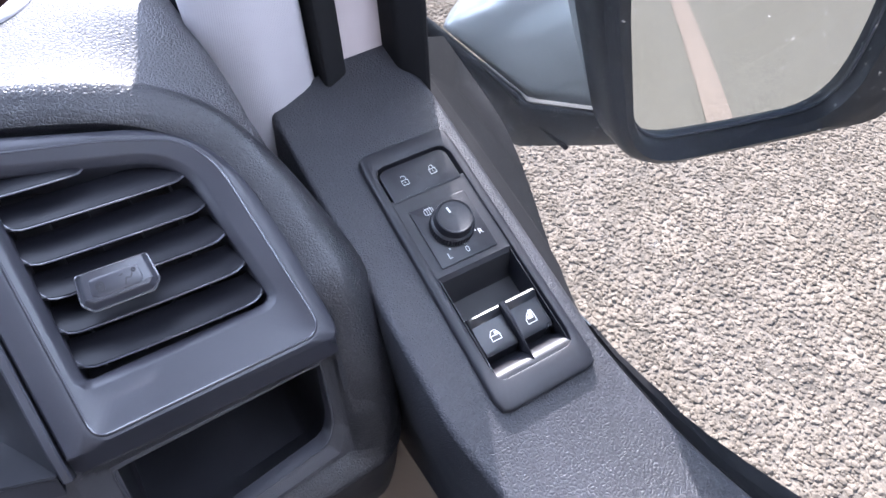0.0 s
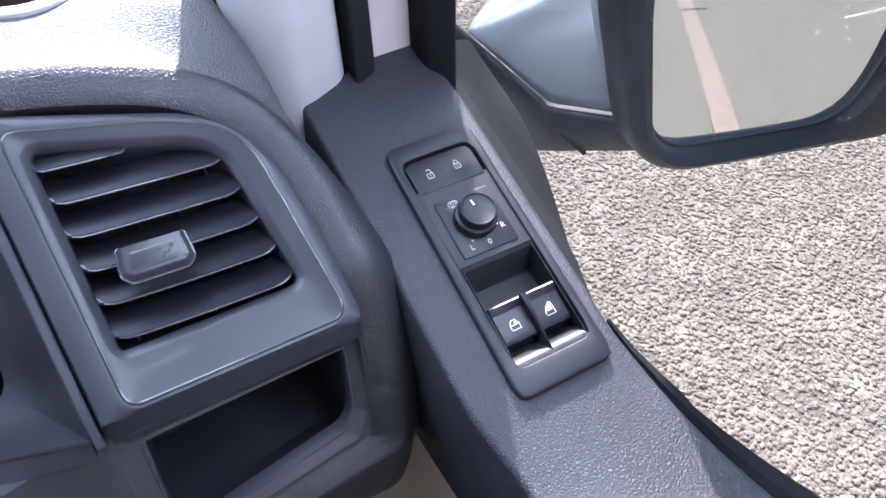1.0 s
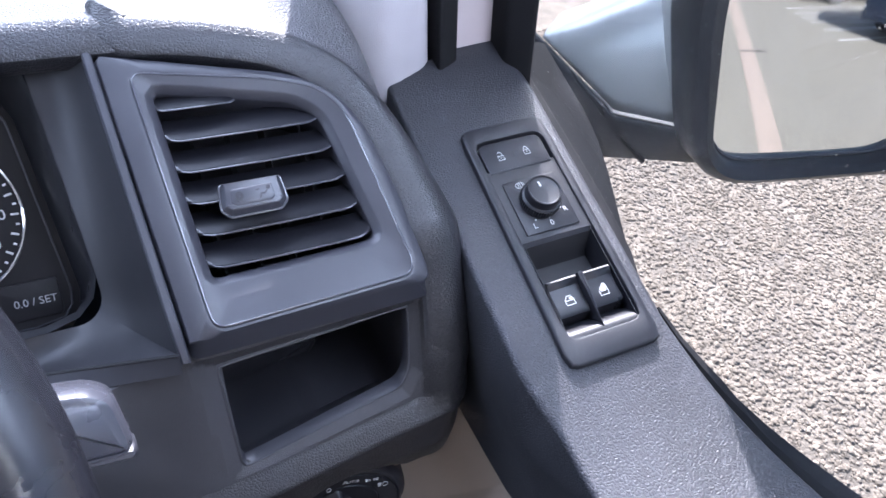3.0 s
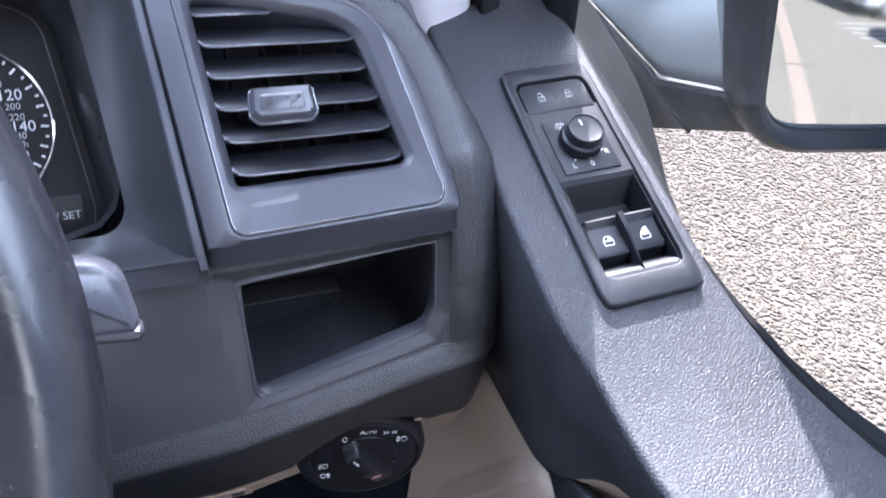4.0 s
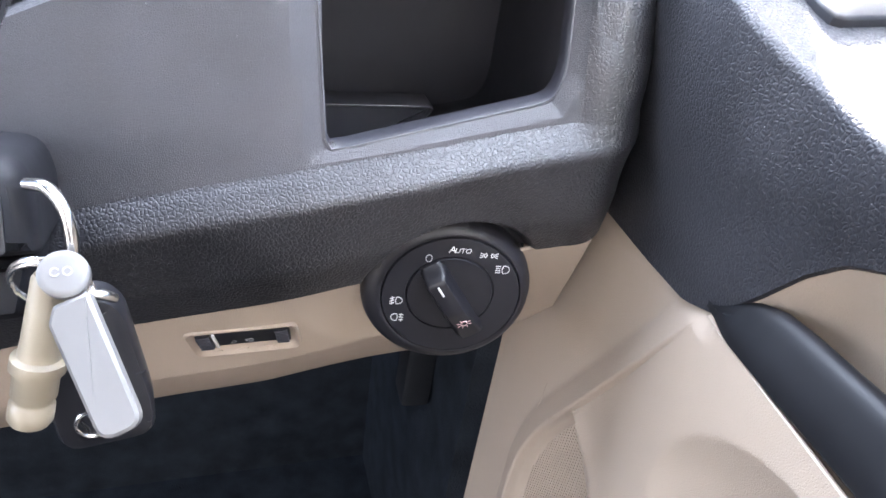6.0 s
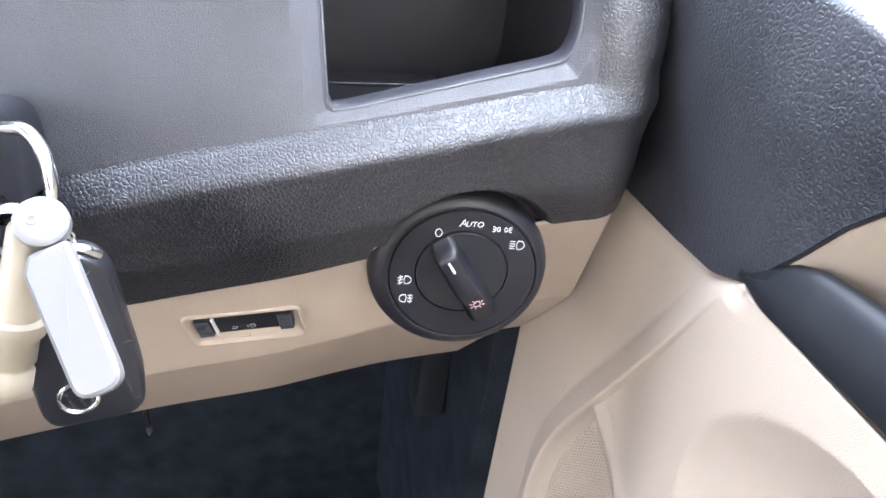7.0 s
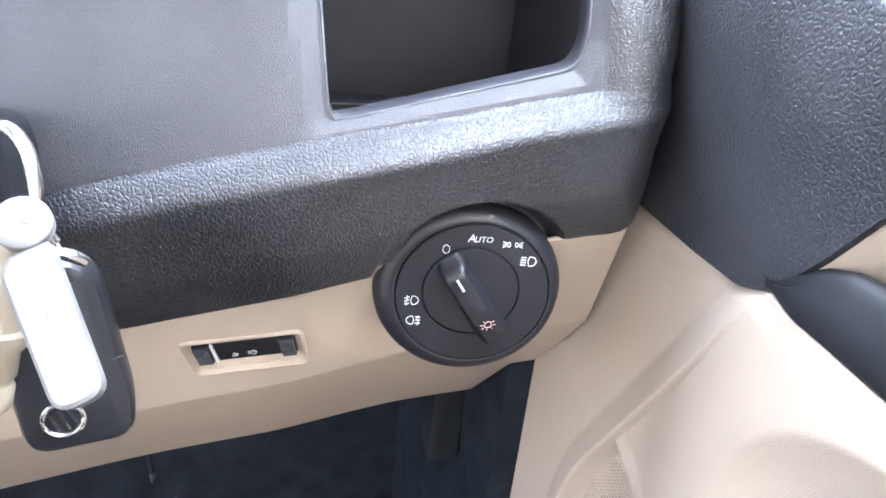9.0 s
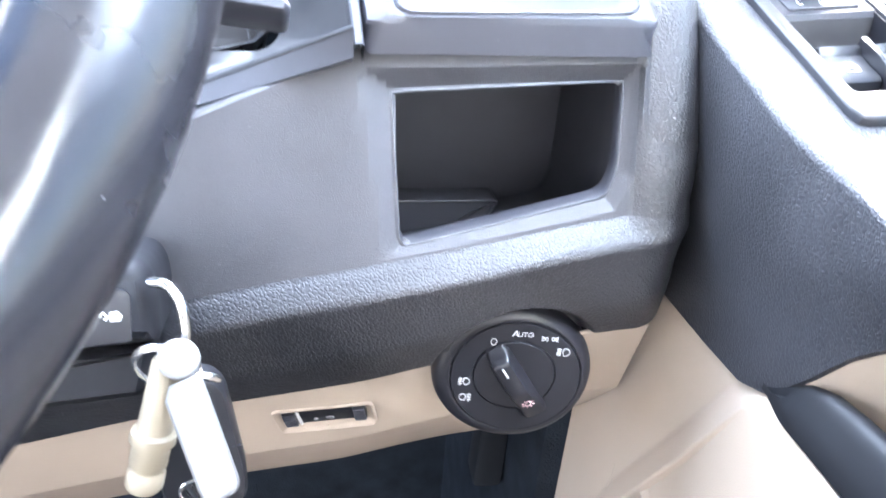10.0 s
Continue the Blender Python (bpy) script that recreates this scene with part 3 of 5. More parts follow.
def build_vent():
    vent = thing("air_vent", VENT @ Vector((0.015, 0.04, -0.02)), "dark grey air vent with horizontal slats in a satin bezel", "air vent")
    n, mid = 160, (0.012, 0.036)
    hole = spread(rounded(OPENING, [0.003, 0.006, 0.014, 0.014, 0.005], 6), n, mid)
    lift = spread(rounded(RAISED, [0.007, 0.006, 0.006, 0.018, 0.018, 0.01, 0.007], 6), n, mid)
    outer = spread(rounded(OUTLINE, [0.001, 0.002, 0.004, 0.01, 0.014, 0.014, 0.01, 0.001], 4), n, mid)
    low = spread([(-0.0412, -0.0338), (0.0800, -0.0326), (0.0820, -0.0210)] + OUTLINE[3:], n, mid)
    def at(o, h):
        return [VENT @ Vector((x, y, h)) for x, y in o]
    rows = [at(inset(hole, 0.0005), -0.040), at(inset(hole, 0.0005), -0.0045), at(hole, -0.0035), at(inset(hole, -0.0028), -0.0008), at(inset(hole, -0.004), 0.0), at(inset(lift, 0.0012), 0.0), at(inset(lift, 0.0006), 0.0004),
            at(lift, 0.0004), at(inset(lift, -0.0007), -0.0006), at(inset(lift, -0.002), -0.0004), at(inset(outer, 0.001), -0.0018), at(outer, -0.0030)]
    deep = []
    for (x, y), (ox, oy) in zip(low, outer):
        deep.append(VENT @ Vector((x, y, -0.012 if oy < -0.015 else -0.009)))
    rows.append(deep)
    rows.append([p + Vector((0, 0.03, 0)) for p in deep])
    bm, _ = sheet(rows, closed=True)
    part("bezel", bm, bezel_plastic, vent, "satin dark grey bezel with a fine raised line")
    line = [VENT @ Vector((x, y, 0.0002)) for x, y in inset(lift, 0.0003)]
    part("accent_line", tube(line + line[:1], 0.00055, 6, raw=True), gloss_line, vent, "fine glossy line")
    duct = [at(inset(hole, -0.002), -0.005), at(inset(hole, -0.002), -0.05)]
    bm, g = sheet(duct, closed=True)
    bm.faces.new(g[-1])
    part("duct", bm, dark_inside, vent)
    for i in range(6):
        w = 0.0045 + 0.0158 * i
        left = -0.0250 - 0.0075 * w / 0.094 + 0.0002
        right = min(0.0598 - 0.190 * w, 0.058)
        if i == 5:
            right = 0.0075
        rows = []
        for k in range(25):
            u = lerp(left, right, k / 24)
            bow = 0.0016 * math.sin(math.pi * k / 24)
            droop = 0.0012 * step(0.9, 1.0, k / 24) + 0.0008 * step(0.1, 0, k / 24)
            a = Vector((u, w - bow * 0.4 + droop * 0.6, -0.003 + bow - droop))
            sec = [(0, 0.0), (0.0006, 0.0011), (0.004, 0.0018), (0.018, 0.0012), (0.018, -0.0006), (0.004, -0.0008), (0.0008, -0.0008)]
            cut = 0.0030 * max((k / 24 - 0.90) / 0.10, 0) + 0.0022 * max((0.09 - k / 24) / 0.09, 0)
            sec = [(s + cut * (1 - s / 0.018), h) for s, h in sec]
            rows.append([VENT @ (a + Vector((0, 0.781 * s - (-0.624) * h, -0.624 * s + 0.781 * h))) for s, h in sec])
        slat = part("slat", capped(rows), slat_plastic, vent)
        # added tube that carries the slat edge's glint
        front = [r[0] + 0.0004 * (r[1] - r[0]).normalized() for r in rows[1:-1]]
        part("edge", tube([rows[0][2]] + front + [rows[-1][2]], 0.0005, 8, raw=True), gloss_line, slat, "thin glossy front edge, glint put into paler plastic")
    for u in (-0.016, 0.002, 0.020, 0.038):
        part("vertical_vane", box(VENT, u, 0.004, -0.044, u + 0.0012, 0.082, -0.024), dark_inside, vent, smooth=False)
    # sliding tab on the third slat
    m = axes((0.0012, 0.2190, 1.5205), (1, 0, 0), (0, 1, 0.86))
    o = rounded([(-0.0116, 0.0), (0.0125, 0.0), (0.0162, 0.0040), (0.0150, 0.0158), (-0.0140, 0.0158), (-0.0153, 0.0040)], 0.0012, 3)
    rows = [[m @ Vector((x + 0.0, y + back * max(0, 1 - y / 0.012), h)) for x, y in [(qx, py if py > 0.010 else qy) for (qx, qy), (px, py) in zip(inset(o, by), o)]] for h, by, back in ((-0.0080, 0.0018, 0.003), (-0.0062, 0.0004, 0.001), (-0.0050, -0.0002, 0.0), (-0.0036, -0.0002, 0.0), (-0.0031, 0.0005, 0.0002), (-0.0026, 0.0009, 0.0003), (-0.0006, 0.0020, 0.0008), (-0.0001, 0.0025, 0.0010), (0.0, 0.0030, 0.0010))]
    tab = part("tab", capped(rows), tab_plastic, vent, "glossier sliding tab with embossed marks")
    # added outline tube, paler than the tab, for its bevel highlight
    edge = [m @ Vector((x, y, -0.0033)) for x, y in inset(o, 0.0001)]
    part("tab_edge", tube(edge + edge[:1], 0.00055, 6, raw=True), gloss_line, tab, "glossy edge of the tab, glint put into paler plastic")
    plate = rounded([(-0.0082, 0.0050), (0.0082, 0.0050), (0.0100, 0.0066), (0.0094, 0.0124), (-0.0092, 0.0124), (-0.0102, 0.0066)], 0.0008, 3)
    part("raised_plate", stack(plate, m, [(-0.0005, -0.0004), (0.0001, -0.0003), (0.0004, 0.0003)]), tab_plastic, tab)
    m = m @ Matrix.Translation((0, 0.0016, 0.00045))
    part("embossed_marks", strokes([arc(-0.0062, 0.0070, 0.0015, 0, 360, 16, 0.0021), arc(-0.0062, 0.0070, 0.0008, 0, 360, 12, 0.0012)]
         + moved([[(0, 0), (0.0012, 0.0028)], [(0.0012, 0.0028), (0.003, 0.0022)], [(0.003, 0.0022), (0.0042, 0.004)], arc(0.0052, 0.0052, 0.0008, 0, 360, 8), [(-0.0015, 0.0045), (0.0005, 0.005)]], 0.0030, 0.0046, 0.9), m, 0.0006), well_plastic, tab)
    return vent


# ---------------------------------------------------------------- instrument cluster
CLUSTER = axes((-0.10, 0.2765, 1.441), (1, 0, 0), (0, 0.6, 0.8))


def build_cluster():
    ic = thing("instrument_cluster", (-0.2, 0.29, 1.46), "instrument cluster with white-ringed dial under a dark hood", "gauge")
    n, mid = 96, (-0.13, 0.04)
    m = CLUSTER
    face = spread(rounded([(-0.33, -0.019), (0.004, -0.019), (0.0145, -0.006), (0.002, 0.105), (-0.05, 0.125), (-0.33, 0.125)], 0.012), n, mid)
    def at(o, h):
        return [m @ Vector((x, y, h)) for x, y in o]
    bm = bmesh.new()
    bm.faces.new([bm.verts.new(p) for p in at(face, -0.001)])
    part("display", bm, display_black, ic)
    part("chrome_edge", tube([m @ Vector((x, y, 0.0)) for x, y in inset(face, 0.004)] + [m @ Vector((*inset(face, 0.004)[0], 0.0))], 0.0005, 6, raw=True), bezel_plastic, ic)
    rim = spread(rounded([(-0.36, -0.013), (0.010, -0.013), (0.0262, 0.002), (0.016, 0.118), (-0.04, 0.15), (-0.36, 0.15)], 0.014), n, mid)
    bm, _ = sheet([at(face, -0.001), at(inset(face, -0.002), 0.003), at(inset(rim, 0.003), 0.036), at(rim, 0.040)], closed=True)
    part("dark_surround", bm, smooth_black, ic)
    # dial
    cx, cy, r = -0.0455, 0.049, 0.0425
    d = m @ Matrix.Translation((cx, cy, 0.0))
    part("dial_ring", tube([d @ Vector((r * math.cos(q), r * math.sin(q), 0.001)) for q in (2 * math.pi * i / 64 for i in range(65))], 0.0009, 8, raw=True), chrome, ic)
    marks = []
    for i in range(-20, 90):
        a = radians(90 - i * 3.9)
        if i % 2 == 0:
            s = 0.0385 if i % 4 else 0.0365
            marks.append([(s * math.cos(a), s * math.sin(a)), (0.0402 * math.cos(a), 0.0402 * math.sin(a))])
    part("dial_marks", strokes(marks, d, 0.0011), white_ink, ic)
    for body, ang in (("100", 62), ("120", 30), ("140", -4), ("160", -36)):
        q = radians(ang)
        lettering("dial_number", body, 0.0078, d @ Matrix.Translation((0.0285 * math.cos(q), 0.0285 * math.sin(q), 0.0003)), white_ink, ic)
    for body, ang in (("180", 44), ("200", 17), ("220", 6), ("240", -13), ("km/h", -22)):
        q = radians(ang)
        lettering("dial_small_number", body, 0.0048, d @ Matrix.Translation((0.0275 * math.cos(q) - 0.001, 0.0290 * math.sin(q), 0.0003)), grey_ink, ic)
    key = m @ Matrix.Translation((0.0, 0.0, 0.0))
    part("reset_button", pad(rect(-0.028, -0.010, 0.004, 0.010, 0.002), key, -0.001, 0.0006, 0.0003), display_black, ic)
    lettering("button_writing", "0.0 / SET", 0.0058, key @ Matrix.Translation((-0.008, -0.001, 0.0007)), grey_ink, ic)
    return ic


def build_cluster_surround():
    """The satin border between cluster and vent, with its lower edge that runs to the left."""
    s = thing("cluster_surround", (-0.06, 0.22, 1.48), "satin dark grey border strip beside the vent", "dash trim")
    def line(u0, u1, h):
        return [VENT @ Vector((lerp(u0, u1, k / 12), lerp(-0.0345, 0.1160, k / 12), h - 0.004 * step(-0.02, -0.034, lerp(-0.0345, 0.116, k / 12)))) for k in range(13)]
    bm, _ = sheet([line(-0.0418, -0.0530, -0.014), line(-0.0418, -0.0530, -0.002), line(-0.0426, -0.0538, -0.0012), line(-0.0452, -0.0564, -0.0012), line(-0.0460, -0.0572, -0.002), line(-0.0464, -0.0576, -0.006)])
    part("border", bm, bezel_plastic, s)
    # dished wall from the border and the lower lip down to the dials
    def lip(x):
        back = min(max(-0.05 - x, -0.004), 0.072)
        return Vector((x, 0.1842 + 0.62 * back, 1.4765 - 0.54 * back))
    def side(w):
        return VENT @ Vector((lerp(-0.0464, -0.0576, (w + 0.0300) / 0.146), w, -0.0055))
    outer = [side(lerp(0.116, 0.012, k / 15)) for k in range(16)] + [side(w) for w in (0.002, -0.010, -0.022, -0.0300)]
    outer += [lip(x) for x in (-0.052, -0.060, -0.068, -0.077)] + [lip(lerp(-0.084, -0.5, (k / 23) ** 1.3)) for k in range(24)]
    inner = [(lerp(0.016, 0.0258, k / 15), lerp(0.118, 0.002, k / 15)) for k in range(16)]
    inner += [(0.012 + 0.0138 * math.cos(q), 0.001 - 0.014 * math.sin(q)) for q in (radians(90 * k / 7) for k in range(8))]
    inner += [(lerp(0.011, -0.37, (k / 23) ** 1.3), -0.013) for k in range(24)]
    rows = []
    for a, i in zip(outer, inner):
        b = CLUSTER @ Vector((*i, 0.0395))
        sag = Vector((0, 0.6, -0.8)) * 0.006
        rows.append([a, lerp(a, b, 0.08) + sag * 0.25] + [lerp(a, b, f) + sag * math.sin(math.pi * f) for f in (0.25, 0.5, 0.75)] + [b])
    bm, _ = sheet(rows)
    part("dished_wall", bm, wall_plastic, s)
    edge, gap = [], []
    for k in range(60):
        x = lerp(-0.0462, -0.5, (k / 59) ** 1.4)
        p, back = lip(x), min(max(-0.05 - x, -0.004), 0.072)
        q = p + Vector((0, -0.0022 - 0.113 * back, -0.0115 + 0.075 * back))
        edge.append([p + Vector((0, 0.0006, 0.0004)), p + Vector((0, -0.0002, -0.0006)), p + Vector((0, 0.0, -0.0014))])
        gap.append([p + Vector((0, 0.0002, -0.0012)), lerp(p, q, 0.5) + Vector((0, 0.0006, 0)), q, q + Vector((0, 0.006, -0.003)), q + Vector((0, 0.03, -0.010))])
    part("lower_lip", sheet(edge)[0], wall_plastic, s)
    part("lip_face", sheet(gap)[0], dark_inside, s, "dark face under the lip")
    return s


# ---------------------------------------------------------------- beige strip, light switch, level wheel
def strip_y(x, z):
    zt = edge_bottom(x)
    dent = 0.0075 * step(0.066, 0.040, math.hypot(x - 0.027, z - 1.318)) * min(max((0.036 - x) / 0.045, 0), 1)
    return 0.1655 + swing(x) + 0.50 * (zt - z) + 0.38 * max(0.0, zt - 0.0705 - z) + dent


def build_strip():
    s = thing("knee_trim_strip", (-0.1, 0.18, 1.26), "beige plastic trim strip under the dash roll", "dash trim")
    rows = []
    xs = [-0.55 + 0.02 * i for i in range(23)] + [-0.0905 + 0.001 * i for i in range(192)]
    for x in xs:
        zt = edge_bottom(x) + lerp(0.0020, -0.0004, step(-0.035, -0.015, x))
        drop, w = 0.219, step(0.035, 0.0965, x)
        rows.append([(min(x + w * (0.165 * drop * k / 120 - 0.0042), 0.1162 - 0.02 * (0.1005 - x)), strip_y(x, zt - drop * k / 120), zt - drop * k / 120) for k in range(121)] + [(min(x + w * 0.165 * drop, 0.1162 - 0.02 * (0.1005 - x)), strip_y(x, zt - drop) + 0.03, zt - drop + 0.002)])
    bm, _ = sheet(rows)
    gone = [f for f in bm.faces if abs(f.calc_center_median().x + 0.0597) < 0.0232 and abs(f.calc_center_median().z - 1.2805 - 0.12 * (f.calc_center_median().x + 0.0597)) < 0.0115]
    gone += [f for f in bm.faces if f not in gone and math.hypot(f.calc_center_median().x - 0.030, f.calc_center_median().z - 1.318) < 0.0365]
    bmesh.ops.delete(bm, geom=gone, context="FACES")
    thick(part("strip", bm, beige, s), 0.0015, 1.0)
    return s


LIGHT = axes((0.0309, 0.1647, 1.3169), (0.982, -0.180, 0.0), (0, 0.04, 1)) @ Matrix.Scale(1.035, 4)


def build_light_switch():
    sw = thing("light_switch", (0.03, 0.17, 1.316), "round black rotary headlight switch with white symbols", "switch")
    m = LIGHT
    MID = (-0.0005, 0.0028)
    def ring(r, h, cx=0.0003, cy=0.0010):
        return [m @ Vector((cx + r * math.cos(q), cy + r * math.sin(q), h)) for q in (2 * math.pi * i / 72 for i in range(72))]
    def dome(r, h):
        f = step(0.0307, 0.0375, r)
        return ring(r, h, 0.0003 - 0.0016 * f, 0.0010 - 0.0004 * f)
    bm, _ = sheet([dome(0.0378, -0.030), dome(0.0380, -0.0070), dome(0.0378, -0.0048), dome(0.0370, -0.0028), dome(0.0358, -0.0012), dome(0.0342, 0.0000), dome(0.0325, 0.0008), dome(0.0314, 0.0010), dome(0.0309, 0.0008), dome(0.0307, 0.0000), dome(0.0307, -0.006)], closed=True)
    part("housing", bm, switch_plastic, sw, "rounded satin black housing ring")
    face = part("face", capped([ring(0.0304, -0.004), ring(0.0304, 0.0008), ring(0.0301, 0.0012), ring(0.0196, 0.0012, *MID), ring(0.0193, 0.0004, *MID), ring(0.0190, 0.0004, *MID)]), switch_plastic, sw)
    part("dial", capped([ring(0.0189, -0.002, *MID), ring(0.0189, 0.0012, *MID), ring(0.0185, 0.0018, *MID)]), switch_plastic, sw)
    # grip bar across the dial, pointing to the upper left
    turn = m @ Matrix.Translation((-0.0017, 0.0035, 0)) @ Matrix.Rotation(radians(-57), 4, "Z")
    rows = []
    for k in range(29):
        f = k / 28
        x = lerp(0.0262, -0.0170, f)
        wide = lerp(0.0053, 0.0048, f) * (1 - 0.25 * step(0.93, 1, f) - 0.15 * step(0.07, 0, f))
        tall = (0.0020 + 0.0070 * min(f / 0.45, 1.0)) * (1 - 0.85 * step(0.86, 1.0, f))
        rows.append([turn @ Vector((x, y * wide, 0.001 + h * tall)) for y, h in ((-1.25, 0), (-1.0, 0.75), (-0.75, 0.96), (-0.35, 1.0), (0.35, 1.0), (0.75, 0.96), (1.0, 0.75), (1.25, 0))])
    grip = part("grip", capped(rows), switch_plastic, sw)
    g = turn @ Matrix.Translation((0, 0, 0.0101))
    part("pointer_mark", strokes([[(-0.0104, 0), (-0.0048, 0)]], g, 0.0009), white_ink, grip)
    f = m @ Matrix.Translation((0, 0, 0.0012))
    w = 0.00031
    lamp = [arc(0.0, 0, 0.0022, -90, 90, 10), [(0, -0.0022), (-0.0008, -0.0022), (-0.0014, 0), (-0.0008, 0.0022), (0, 0.0022)]]
    beams = [[(-0.0022, y), (-0.0045, y)] for y in (-0.0018, -0.0006, 0.0006, 0.0018)]
    slant = [[(-0.0020, y), (-0.0044, y - 0.0009)] for y in (-0.0014, 0.0002, 0.0018)]
    wave = [[(-0.0033, 0.0026), (-0.0028, 0.001), (-0.0036, -0.0008), (-0.0031, -0.0028)]]
    part("front_fog_symbol", strokes(moved(lamp + slant + wave, -0.0226, -0.0022, 0.84), f, w), white_ink, face)
    part("rear_fog_symbol", strokes(moved([[(-x, y) for x, y in l] for l in lamp + [[(-0.0020, y), (-0.0044, y)] for y in (-0.0016, 0.0002, 0.0018)] + wave], -0.0232, -0.0114, 0.84), f, w), white_ink, face)
    part("off_symbol", strokes([arc(-0.0116, 0.0208, 0.0013, 0, 360, 16, 0.0018)], f, w), white_ink, face)
    lettering("auto_writing", "A", 0.0046, f @ Matrix.Translation((-0.0022, 0.0256, 0)), white_ink, face, shear=0.15)
    lettering("auto_writing", "UTO", 0.0034, f @ Matrix.Translation((0.0024, 0.0253, 0)), white_ink, face, shear=0.15)
    side = [arc(0, 0, 0.0012, -90, 90, 8), [(0, -0.0012), (-0.0004, 0), (0, 0.0012)]] + [[(0.0017, y), (0.0034, y * 1.9)] for y in (-0.0008, 0, 0.0008)]
    part("side_light_symbol", strokes(moved(side, 0.0150, 0.0238, 0.78) + moved([[(-x, y) for x, y in l] for l in side], 0.0126, 0.0238, 0.78), f, w), white_ink, face)
    part("headlight_symbol", strokes(moved(lamp + beams, 0.0218, 0.0170, 0.90), f, w), white_ink, face)
    bulb = [arc(0, 0, 0.0016, -50, 230, 14), [(-0.0009, -0.0013), (-0.0009, -0.0022), (0.0009, -0.0022), (0.0009, -0.0013)]] + [[(0.0023 * math.cos(q), 0.0023 * math.sin(q)), (0.0036 * math.cos(q), 0.0036 * math.sin(q))] for q in (radians(d) for d in (0, 45, 90, 135, 180, 225, 315))]
    tip = turn @ Matrix.Translation((0.0148, 0.0006, 0.0075)) @ Matrix.Rotation(radians(19.5), 4, "Y") @ Matrix.Rotation(radians(57), 4, "Z")
    part("lamp_symbol", strokes(moved(bulb, 0, 0, 0.9, 180), tip, w), red_ink, grip)
    return sw


LEVEL = axes((-0.0597, 0.1846, 1.2836), (0.99, -0.10, 0.12), (0, -0.50, 1)) @ Matrix.Diagonal((1.03, 1.32, 1, 1))


def build_level_wheel():
    lw = thing("level_adjuster", (-0.0597, 0.192, 1.2836), "black headlight level thumbwheel set in a beige recess", "switch")
    m = LEVEL
    hole = rect(-0.0205, -0.0062, 0.0205, 0.0058, 0.0006)
    wide = rect(-0.0250, -0.0148, 0.0245, 0.0085, 0.0045)
    bed = rect(-0.0222, -0.0118, 0.0220, 0.0066, 0.0025)
    rows = [[m @ Vector((x, y, h)) for x, y in o] for o, h in ((inset(wide, -0.0006), -0.004), (wide, 0.0003), (inset(wide, 0.0008), 0.0005), (inset(bed, -0.0006), -0.0008), (bed, -0.0013), (inset(hole, -0.0004), -0.0019), (hole, -0.0021), (hole, -0.007))]
    bm, _ = sheet(rows, closed=True)
    part("recess_frame", bm, beige, lw)
    part("drum", box(m, -0.0128, -0.0060, -0.008, 0.0204, 0.0056, -0.0004, 0.0004), smooth_black, lw)
    for x0, x1 in ((-0.0203, -0.0138), (0.0140, 0.0203)):
        w = part("thumbwheel", box(m, x0, -0.0059, -0.008, x1, 0.0055, 0.0006, 0.0005), switch_plastic, lw)
        for k in range(7):
            y = -0.0054 + 0.00155 * k
            part("rib", box(m, x0 + 0.0003, y, 0.0, x1 - 0.0003, y + 0.0007, 0.0016, 0.0002), stalk_grey, w)
    part("white_mark", box(m, -0.0131, -0.0058, -0.003, -0.0119, 0.0054, 0.0006), white_ink, lw)
    f = m @ Matrix.Translation((0, 0, -0.0003))
    part("level_symbols", strokes([arc(0.0028, -0.0024, 0.0012, -90, 90, 6), [(0.0028, -0.0036), (0.0020, -0.0036), (0.0020, -0.0012), (0.0028, -0.0012)], [(0.0004, -0.0018), (0.0014, -0.0014)], [(0.0004, -0.003), (0.0014, -0.0026)],
         [(-0.0062, -0.0034), (-0.0042, -0.0034), (-0.0036, -0.0022), (-0.0052, -0.0016), (-0.0062, -0.0034)]], f, 0.0003), grey_ink, lw)
    return lw


# ---------------------------------------------------------------- driver's door
PLATE = axes((0.1590, 0.1925, 1.4872), (0.999, -0.035, 0.088), (-0.042, 0.953, 0.300))


def cap_z(x, y):
    """Height of the door's top cap."""
    slope = 1.4615 + 0.31 * (y - 0.122)
    flat = 1.4500 + 0.03 * y
    base = slope if y > 0.16 else lerp(flat, slope, step(-0.02, 0.15, y))
    return base + 0.10 * (x - 0.135)


LOW_EDGE = ((-0.2, 1.4225), (0.004, 1.4205), (0.023, 1.4180), (0.045, 1.4135), (0.064, 1.4030), (0.075, 1.3905), (0.087, 1.3720), (0.1035, 1.3495), (0.122, 1.3418), (0.150, 1.3405), (0.4, 1.3400))


def side_low(y):
    """Lower edge of the dark door skin, which rises in a curve over the pull grip."""
    if y <= LOW_EDGE[0][0]:
        return LOW_EDGE[0][1]
    for (y0, z0), (y1, z1) in zip(LOW_EDGE, LOW_EDGE[1:]):
        if y <= y1:
            return lerp(z0, z1, (y - y0) / (y1 - y0))
    return LOW_EDGE[-1][1]


def outer_edge(y):
    return 0.1975 if y > 0.13 else 0.1975 + 0.13 * (0.13 - y)


def inner_edge(y):
    return 0.1055 + 0.0065 * step(0.135, 0.085, y) + 0.0035 * step(0.05, -0.01, y) + 0.004 * step(0.0, -0.15, y)


